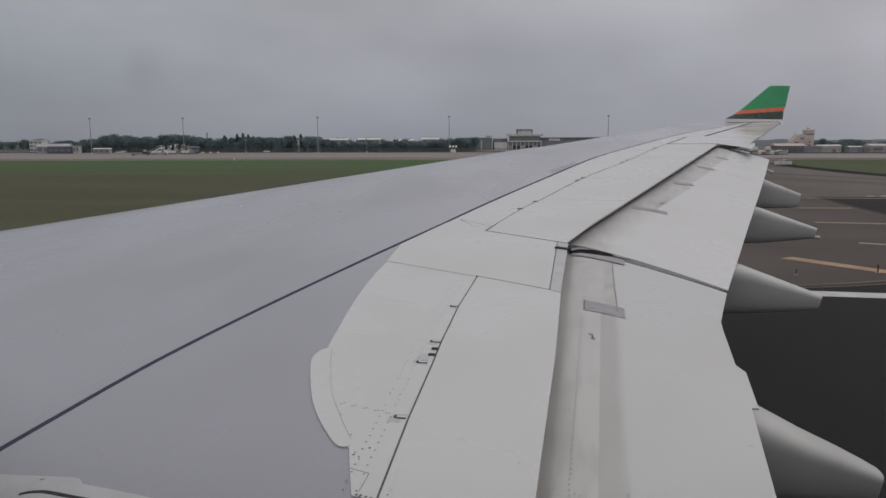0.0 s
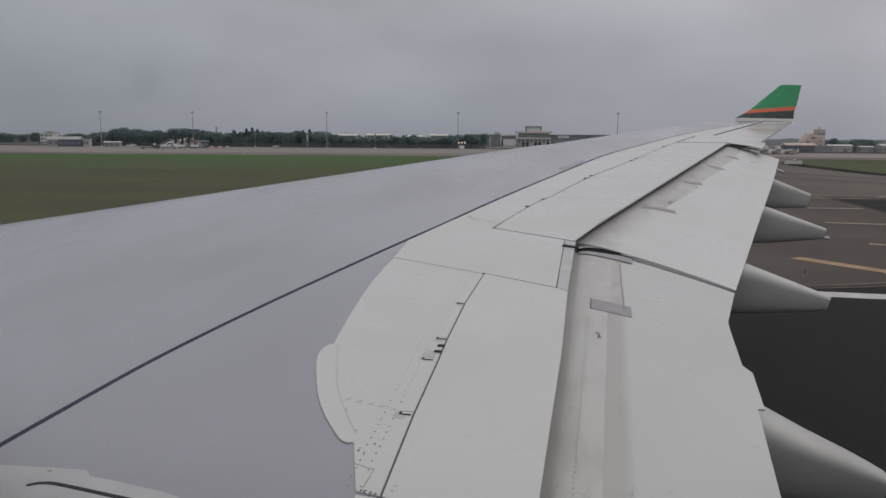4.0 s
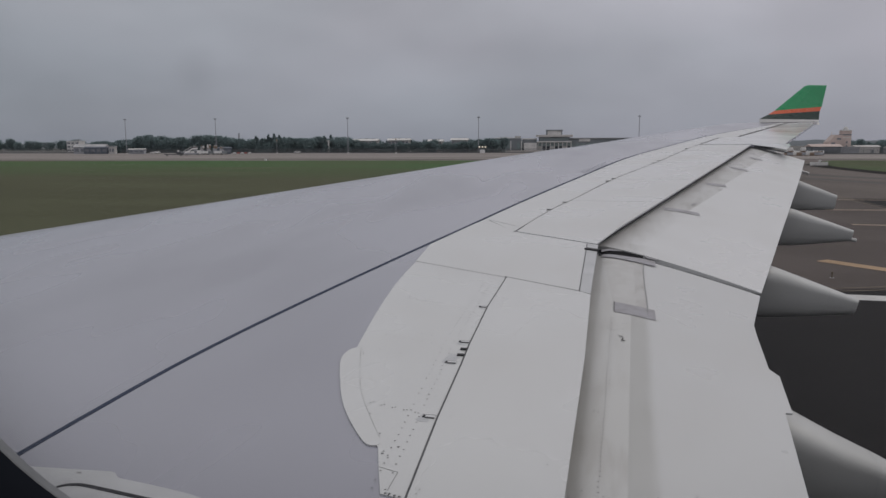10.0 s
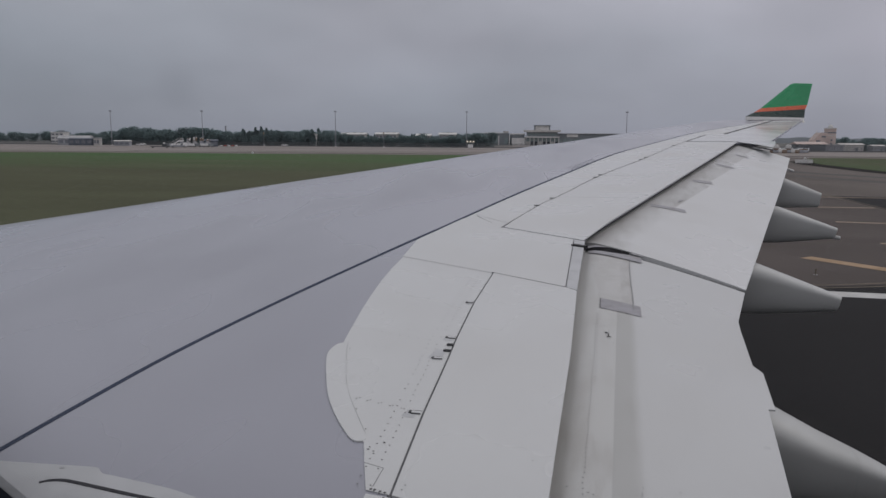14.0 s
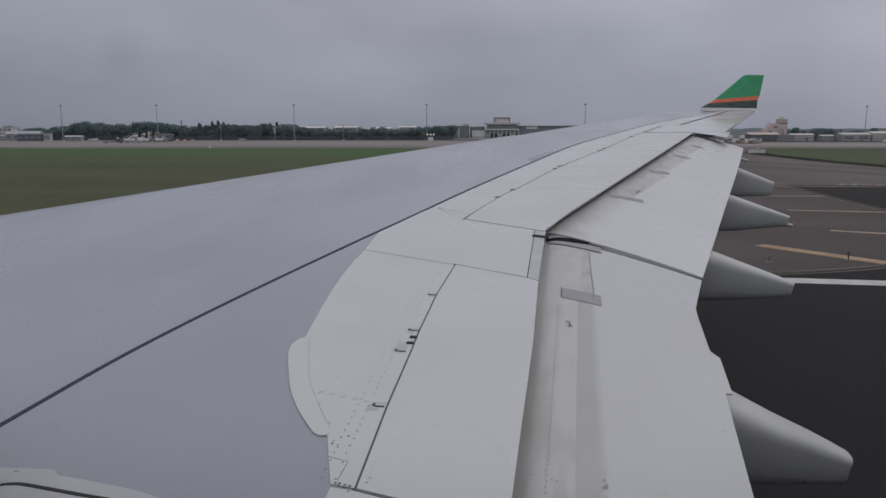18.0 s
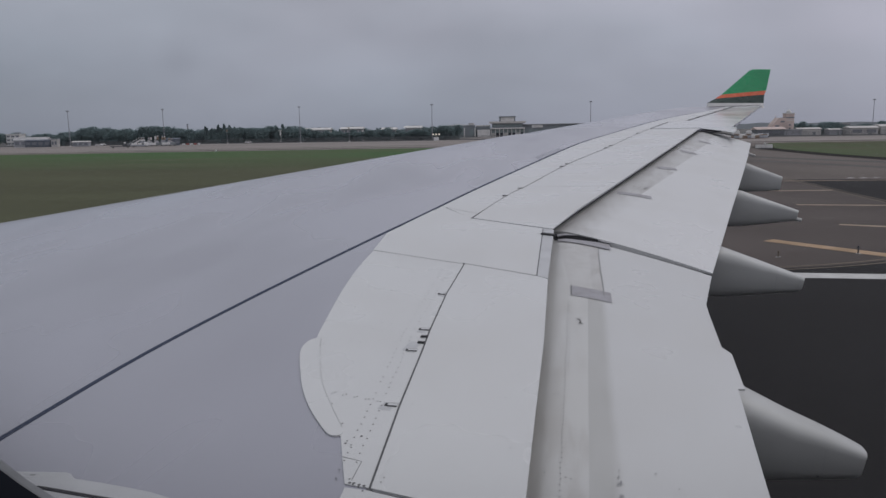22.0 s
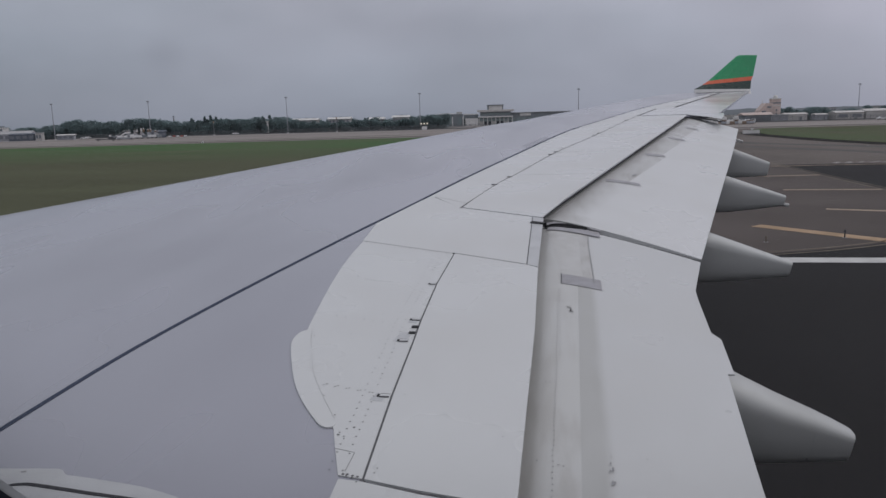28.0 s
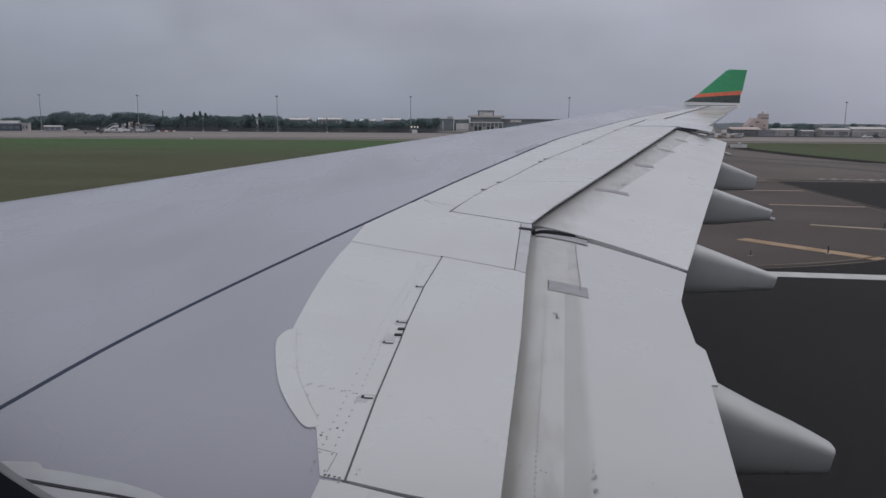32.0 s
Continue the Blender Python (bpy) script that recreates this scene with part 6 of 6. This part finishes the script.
stairs = empty("airstairs", -219.5, 353.0, 0.04, 31)
tagged(stairs, "white mobile passenger stairs parked on the apron", "airstairs")
v = []
for s in (-1.0, 1.0):
    v += [(-6.0, s, 0.9), (-1.0, s, 3.9), (1.5, s, 3.9), (1.5, s, 3.3), (-1.0, s, 3.2), (-5.4, s, 0.6)]
mesh_of("flight", v, [(0, 1, 2, 3, 4, 5), (11, 10, 9, 8, 7, 6), (0, 6, 7, 1), (1, 7, 8, 2), (2, 8, 9, 3), (3, 9, 10, 4), (4, 10, 11, 5), (5, 11, 6, 0)], M["car"], stairs)
for s in (-1.0, 1.0):
    bm = bmesh.new()
    add_tube(bm, (-6.0, s, 1.9), (-1.0, s, 4.9), 0.06, 0.06, 6)
    add_tube(bm, (-1.0, s, 4.9), (1.5, s, 4.9), 0.06, 0.06, 6)
    part("handrail", bm, M["car"], stairs)
box_part("chassis", (7.5, 2.2, 0.8), (-1.5, 0, 0.9), M["wall_grey"], stairs, "", 0.1)
box_part("cabin", (2.0, 2.2, 2.1), (2.0, 0, 1.6), M["car"], stairs, "", 0.15)
for x in (0.5, -2.2):
    bm = bmesh.new()
    add_tube(bm, (x, -0.8, 1.2), (x, -0.8, 3.3), 0.12, 0.12, 6)
    add_tube(bm, (x, 0.8, 1.2), (x, 0.8, 3.3), 0.12, 0.12, 6)
    part("prop", bm, M["steel"], stairs)
wheels(stairs, ((-4.0, -1.0), (1.6, -1.0), (-4.0, 1.0), (1.6, 1.0)), 0.42)


def dolly(x, y, z, turn, cargo):
    t = empty("baggage_dolly", x, y, z, turn)
    tagged(t, "parked baggage dolly with pale cover", "dolly", "parked dollies")
    box_part("deck", (3.2, 1.7, 0.18), (0, 0, 0.6), M["steel"], t)
    box_part("cover", (3.0, 1.6, 1.2), (0, 0, 1.35), cargo, t, "", 0.15)
    wheels(t, ((-1.1, -0.75), (1.1, -0.75), (-1.1, 0.75), (1.1, 0.75)), 0.28)
    return t


d0 = dolly(-235.0, 377.0, 0.04, 31, M["car"])
d1 = dolly(-231.0, 380.0, 0.04, 31, M["wall_dark"])
drnd = random.Random(9)
for k in range(10):
    copy_thing(d0 if k % 3 else d1, pose(-238.0 + k * 2.1, 371.0 + k * 1.25 + drnd.uniform(-0.8, 0.8), 0.04, 0, 0, 31 + drnd.uniform(-25, 25)))
for k in range(18):
    copy_thing(d0 if k % 2 else d1, pose(64.0 + k * 1.5, 366.0 + k * 0.4 + drnd.uniform(-4, 4), 0.04, 0, 0, 8 + drnd.uniform(-40, 40)))
# stacked pale containers behind the dollies
for k in range(5):
    x = -239.0 + k * 3.3
    c = empty("cargo_container", x, 385.5 + 1.5 * k, 0.04, 31)
    tagged(c, "pale aluminium cargo container with sloped corner", "container", "cargo containers")
    loft("body", [[(-1.2, s, 0.0), (1.2, s, 0.0), (1.2, s, 2.4), (0.0, s, 3.4), (-1.2, s, 3.4)] for s in (-0.8, 0.8)], M["roof_pale"] if k % 3 else M["wall_grey"], c, "", False)
    box_part("curtain", (1.7, 0.05, 1.6), (0, -0.83, 1.2), M["wall_grey"], c)


def crate(x, y, z, turn, paint, cover):
    t = empty("cargo_crate", x, y, z, turn)
    tagged(t, "pale covered cargo crate in an untidy heap", "crate", "heaped crates")
    box_part("pallet", (2.5, 1.9, 0.16), (0, 0, 0.08), M["wall_brown"], t)
    box_part("load", (2.3, 1.7, 1.3), (0, 0, 0.82), paint, t, "", 0.35)
    box_part("cover", (1.7, 1.3, 0.5), (0.1, 0, 1.6), cover, t, "", 0.24)
    return t


c0 = crate(77.0, 352.0, 0.03, 10, M["wall_white"], M["wall_white"])
c1 = crate(81.0, 353.0, 0.03, -20, M["wall_brown"], M["wall_white"])
c2 = crate(84.0, 351.0, 0.03, 30, M["wall_grey"], M["wall_brown"])
# loads stacked on the containers by the airstairs
for k, (size, off) in enumerate(((0.55, -0.5), (0.85, 0.2), (1.25, 0.0), (1.0, 0.1), (0.55, 0.4))):
    for q in (-0.55, 0.65):
        load = copy_thing((c1, c2, c0, c1)[(k + int(q > 0)) % 4], Matrix.Identity(4))
        load.matrix_basis = pose(-239.0 + k * 3.3 + q * 0.86 + off * 0.3, 385.5 + 1.5 * k + q * 0.5, 3.44, 0, 0, 31 + drnd.uniform(-8, 8)) @ Matrix.Diagonal((0.45, 0.7, size, 1))
for k in range(26):
    x = 66.0 + k * 0.62 + drnd.uniform(-0.6, 0.6)
    copy_thing((c0, c1, c2, c0)[k % 4], pose(x, 356.0 + 0.8 * k + drnd.uniform(-9, 9), 0.03, 0, 0, drnd.uniform(-40, 40)))
for k in range(9):
    copy_thing((c0, c1, c2)[k % 3], pose(68.0 + k * 1.7, 347.5 + drnd.uniform(-0.4, 0.4), 0.03, 0, 0, drnd.uniform(-10, 10)))
    if k in (2, 5):
        copy_thing(c0, pose(68.0 + k * 1.7, 347.5, 1.87, 0, 0, drnd.uniform(-15, 15)))
for k in range(5):
    b = empty("barrier", -229.0 + k * 1.9, 412.0 + 1.1 * k, 0.04, 31)
    tagged(b, "red and white plastic road barrier", "barrier", "barriers")
    box_part("body", (1.6, 0.5, 0.9), (0, 0, 0.45), M["red"] if k % 2 else M["car"], b, "", 0.1)
    box_part("foot", (1.7, 0.7, 0.15), (0, 0, 0.08), M["rubber"], b)

flood = empty("mobile_floodlight", -81.5, 445.0, 0.04, 8)
flood.scale = (0.76, 0.76, 0.9)
tagged(flood, "white mobile light stand with three pale lamps", "floodlight")
box_part("body", (4.0, 2.4, 2.2), (0, 0, 1.1), M["car"], flood, "", 0.15)
box_part("bar", (6.0, 0.2, 0.2), (0, 0, 3.6), M["steel"], flood)
for s in (-1.0, 1.0):
    box_part("leg", (0.2, 0.2, 1.6), (s, 0, 2.8), M["steel"], flood)
glow = bpy.data.materials.new("lit_lamp")
glow.use_nodes = True
gb = glow.node_tree.nodes["Principled BSDF"]
gb.inputs["Base Color"].default_value = (0.85, 0.78, 0.66, 1)
gb.inputs["Emission Color"].default_value = (1.0, 0.9, 0.72, 1)
gb.inputs["Emission Strength"].default_value = 0.35
for s in (-2.4, 0.0, 2.4):
    box_part("lamp", (1.1, 0.5, 1.0), (s, -0.2, 4.1), glow, flood, "faintly lit pale lamp", 0.1)

# taxiway signs, markers and edge lights
sign = empty("taxiway_sign", 45.7, 190.9, 0.02, 10)
tagged(sign, "low white-faced taxiway sign boards on grass edge", "sign")
for k in (-1, 0, 1):
    brd = box_part("board", (1.3, 0.25, 0.8), (k * 1.4, 0, 0.7), M["wall_white"], sign, "white sign face", 0.04)
    for s in (-0.6, 0.6):
        box_part("leg", (0.08, 0.08, 0.35), (k * 1.4 + s * 0.8, 0, 0.17), M["steel"], brd)
box_part("cap", (0.5, 0.3, 0.4), (0.2, 0, 1.4), M["wall_white"], sign)
marker = empty("edge_marker", -121.0, 239.0, 0.0)
tagged(marker, "small white marker box standing in the grass", "marker")
box_part("box", (0.55, 0.4, 0.6), (0, 0, 0.35), M["car"], marker, "", 0.05)
box_part("foot", (0.5, 0.3, 0.06), (0, 0, 0.03), M["steel"], marker)


def edge_light(x, y, dark=True):
    t = empty("edge_light", x, y, 0.02)
    t.scale = (0.6, 0.6, 0.85) if dark else (0.6, 0.6, 0.6)
    tagged(t, "short dark taxiway edge light post" if dark else "short pale taxiway edge light", "light", "taxiway edge lights")
    bm = bmesh.new()
    add_tube(bm, (0, 0, 0), (0, 0, 0.32), 0.05, 0.05, 8)
    part("post", bm, M["black"] if dark else M["paint_faded"], t)
    bm = bmesh.new()
    add_tube(bm, (0, 0, 0.32), (0, 0, 0.44), 0.08, 0.05, 8)
    part("lens", bm, M["glass"] if dark else M["paint_faded"], t)
    bm = bmesh.new()
    add_tube(bm, (0, 0, 0), (0, 0, 0.03), 0.16, 0.16, 10)
    part("base", bm, M["steel"], t)
    return t


for x, y in ((12.5, 34.8), (18.6, 43.9)):
    edge_light(x, y)
edge_light(8.9, 33.7, False)


# ---------------------------------------------------------------- hangar side of the field
hangar = empty("hangar", 610.0, 560.0, 0.0, 4)
tagged(hangar, "huge pale grey aircraft hangar with tall sliding doors", "hangar")
box_part("front_wall", (18, 2.0, 30), (-58, 1.0, 15), M["wall_grey"], hangar, "pale grey clad front wall", 0.1)
box_part("front_wall", (40, 2.0, 30), (47, 1.0, 15), M["wall_grey"], hangar, "pale grey clad front wall", 0.1)
box_part("header_wall", (76, 2.0, 8), (-11, 1.0, 26), M["wall_grey"], hangar, "clad wall over the doors", 0.1)
for x in (-66.0, 66.0):
    box_part("side_wall", (2.0, 84, 30), (x, 44, 15), M["wall_grey"], hangar, "pale grey clad side wall", 0.1)
box_part("rear_wall", (130, 2.0, 30), (0, 85, 15), M["wall_grey"], hangar)
box_part("roof", (137, 89, 1.6), (0, 43, 30.8), M["roof"], hangar, "flat grey roof", 0.2)
box_part("floor_slab", (130, 82, 0.2), (0, 43, 0.1), M["concrete"], hangar)
for k in range(5):
    dr = box_part("door_leaf", (13.6, 0.6, 21.6), (-41 + k * 15.0, 1.6, 10.9), M["roof_pale"], hangar, "tall pale sliding door leaf", 0.05)
    box_part("rib", (1.3, 0.8, 21.6), (-48.5 + k * 15.0, 1.4, 10.9), M["vehicle"], dr)
    for z in (5.4, 10.8, 16.2):
        box_part("seam_rail", (13.4, 0.2, 0.2), (-41 + k * 15.0, 1.2, z), M["roof"], dr)
for k, w in enumerate((3.0, 1.6, 1.6, 1.6, 1.6, 1.6, 1.6, 1.6)):
    box_part("sign_bar", (w * 0.8, 0.2, 2.6 if k == 0 else 1.7), (-18 + k * 2.0 + (0 if k == 0 else 1.6), -0.1, 26.2), M["wall_dark"], hangar, "plain grey bar of a sign")
for k in range(8):
    wk = box_part("window", (0.3, 5.2, 1.5), (-67.1, 8 + k * 9.0, 26.4), M["glass"], hangar)
    box_part("sill", (0.5, 5.6, 0.2), (-67.2, 8 + k * 9.0, 25.5), M["wall_grey"], wk)
for y, z in ((10, 21), (12, 15), (34, 14.5), (44, 15), (44, 10.5), (44, 6), (60, 14), (66, 14), (30, 9)):
    box_part("vent", (0.3, 3.6, 0.9), (-67.1, y, z), M["wall_dark"], hangar)
for k in range(4):
    box_part("pilaster", (1.0, 0.5, 29.5), (30 + k * 11.5, -0.3, 14.8), M["roof_pale"], hangar)
annex = empty("office_building", 730.0, 590.0, 0.0, 4)
tagged(annex, "dark glazed stepped office block beside the hangar", "building")
for w, d, h, x in ((62, 40, 15, 0), (44, 32, 20, -4), (18, 20, 23, -2)):
    box_part("block", (w, d, h), (x, 0, h / 2), M["glass"], annex, "dark glass block", 0.1)
    box_part("cornice", (w + 0.6, d + 0.6, 0.7), (x, 0, h + 0.3), M["roof"], annex)
for s_ in range(4):
    for k in range(12):
        box_part("window", (4.2, 0.2, 2.4), (-28.5 + k * 5.2, -20.1, 2.4 + s_ * 3.7), M["teal_glass"], annex)
box_part("side_wing", (30, 26, 11), (46, 4, 5.5), M["wall_white"], annex, "white low side wing", 0.1)
for k in range(6):
    box_part("wing_window", (2.8, 0.2, 1.6), (34.5 + k * 4.8, -9.1, 7.6), M["glass"], annex)
# far skyline beyond the hangar
for x, y, w, h, mt in ((900, 900, 90, 15, "wall_grey"), (1160, 1150, 22, 34, "wall_grey"), (1330, 1180, 26, 26, "wall_grey"), (1390, 1180, 50, 27, "wall_red"), (1640, 1050, 120, 22, "wall_pink")):
    building("town_block", "distant hazy town block on the skyline", x, y, w, 24, h, M[mt], M["roof"], 8, 10, 5, 0.3, 0, False, "town blocks")
for k in range(16):
    b = empty("barrier", 800.0 + k * 3.0, 575.0 + 0.4 * k, 0.03, 8)
    tagged(b, "red and white plastic road barrier", "barrier", "barriers")
    box_part("body", (1.8, 0.5, 0.9), (0, 0, 0.45), M["red"] if k % 2 else M["car"], b, "", 0.1)
    box_part("foot", (1.9, 0.7, 0.15), (0, 0, 0.08), M["rubber"], b)
# guidance signs in the grass beside the taxiway
for x, y, mt, label in ((150.0, 128.0, "sign_orange", "low orange taxiway guidance sign with black bars"), (176.0, 130.0, "wall_white", "low white taxiway sign box in the grass"),
                        (240.0, 136.0, "sign_orange", "low orange taxiway guidance sign with black bars")):
    g = empty("guidance_sign", x, y, 0.0, 6)
    tagged(g, label, "sign")
    box_part("box", (3.2, 0.35, 1.0), (0, 0, 0.75), M[mt], g, "", 0.05)
    for q in (-1.2, 1.2):
        box_part("leg", (0.1, 0.1, 0.3), (q, 0, 0.14), M["steel"], g)
    for q in (-0.9, -0.2, 0.6):
        box_part("bar", (0.45, 0.05, 0.55), (q, -0.19, 0.75), M["black"], g)
for k in range(14):
    edge_light(118.0 + k * 6.5, 82.0 + (k % 3) * 0.6)


def airliner(x, y, turn, s, engines, fin_mat, label):
    t = empty("airliner", x, y, 0.03, turn)
    t.scale = (s, s, s)
    tagged(t, label, "airliner")
    rs = []
    for px, k, dz in ((-34, 0.08, -0.6), (-33, 0.45, -0.4), (-31, 0.75, -0.2), (-27, 1, 0), (15, 1, 0), (24, 0.7, 0.6), (31, 0.35, 1.2), (34, 0.1, 1.6)):
        rs.append([(px, 3.1 * k * math.cos(a), 5.5 + dz + 3.3 * k * math.sin(a)) for a in np.linspace(0, 2 * math.pi, 18)[:-1]])
    loft("fuselage", rs, M["hull"], t, "white fuselage")
    for side in (-1, 1):
        loft("wing", [[(cx, side * yy, zz + dz) for cx, dz in ((x0, 0), ((x0 + x1) / 2, 0.35 * k), (x1, 0), ((x0 + x1) / 2, -0.35 * k))] for yy, x0, x1, zz, k in
                      ((2.0, -10, 4, 4.4, 2), (12, -2, 7, 5.4, 1.2), (30, 12, 16, 7.4, 0.4))], M["hull"], t, "swept grey-white wing", False)
        loft("tailplane", [[(cx, side * yy, zz + dz) for cx, dz in ((x0, 0), ((x0 + x1) / 2, 0.2), (x1, 0), ((x0 + x1) / 2, -0.2))] for yy, x0, x1, zz in ((0.8, 24, 31, 7), (10, 31, 34, 7.8))], M["hull"], t, "", False)
        for k in range(engines):
            ex, ey = (-4 + 6 * k, side * (10 + 9 * k))
            rr = [[(ex + q, ey + w * math.cos(a), 3.0 + 0.6 * k + w * math.sin(a)) for a in np.linspace(0, 2 * math.pi, 15)[:-1]] for q, w in ((-3, 1.1), (-2.5, 1.3), (0, 1.3), (2.5, 0.8))]
            loft("engine", rr, M["hull"], t, "engine nacelle under the wing")
        bm = bmesh.new()
        add_tube(bm, (2, side * 3.5, 0.7), (1, side * 2.6, 3.6), 0.25, 0.25, 8)
        leg = part("gear_leg", bm, M["steel"], t)
        bm = bmesh.new()
        add_tube(bm, (2, side * 3.5 - 0.5, 0.7), (2, side * 3.5 + 0.5, 0.7), 0.7, 0.7, 14)
        part("tyre", bm, M["rubber"], leg)
    bm = bmesh.new()
    add_tube(bm, (-26, 0, 0.6), (-26, 0, 3.0), 0.2, 0.2, 8)
    add_tube(bm, (-26, -0.4, 0.6), (-26, 0.4, 0.6), 0.6, 0.6, 14)
    part("nose_gear", bm, M["steel"], t)
    for k in range(22):
        for side in (-1, 1):
            box_part("cabin_window", (0.45, 0.06, 0.5), (-24 + k * 1.8, side * 3.08, 6.2), M["glass"], t)
    loft("fin", [[(x0, -0.25, z), (x1, -0.05, z), (x1, 0.05, z), (x0, 0.25, z)] for x0, x1, z in ((19, 32, 8), (29, 35, 18.5))], fin_mat, t, "tall tail fin", False)
    box_part("cockpit_glass", (0.8, 3.2, 0.8), (-31.6, 0, 6.6), M["glass"], t)
    return t


airliner(350, 545, -4, 1.0, 2, M["fin_pink"], "white four-engined jumbo airliner with pinkish tail, parked")
airliner(770, 520, 2, 0.5, 1, M["wall_grey"], "small white twin jet parked by the hangar")
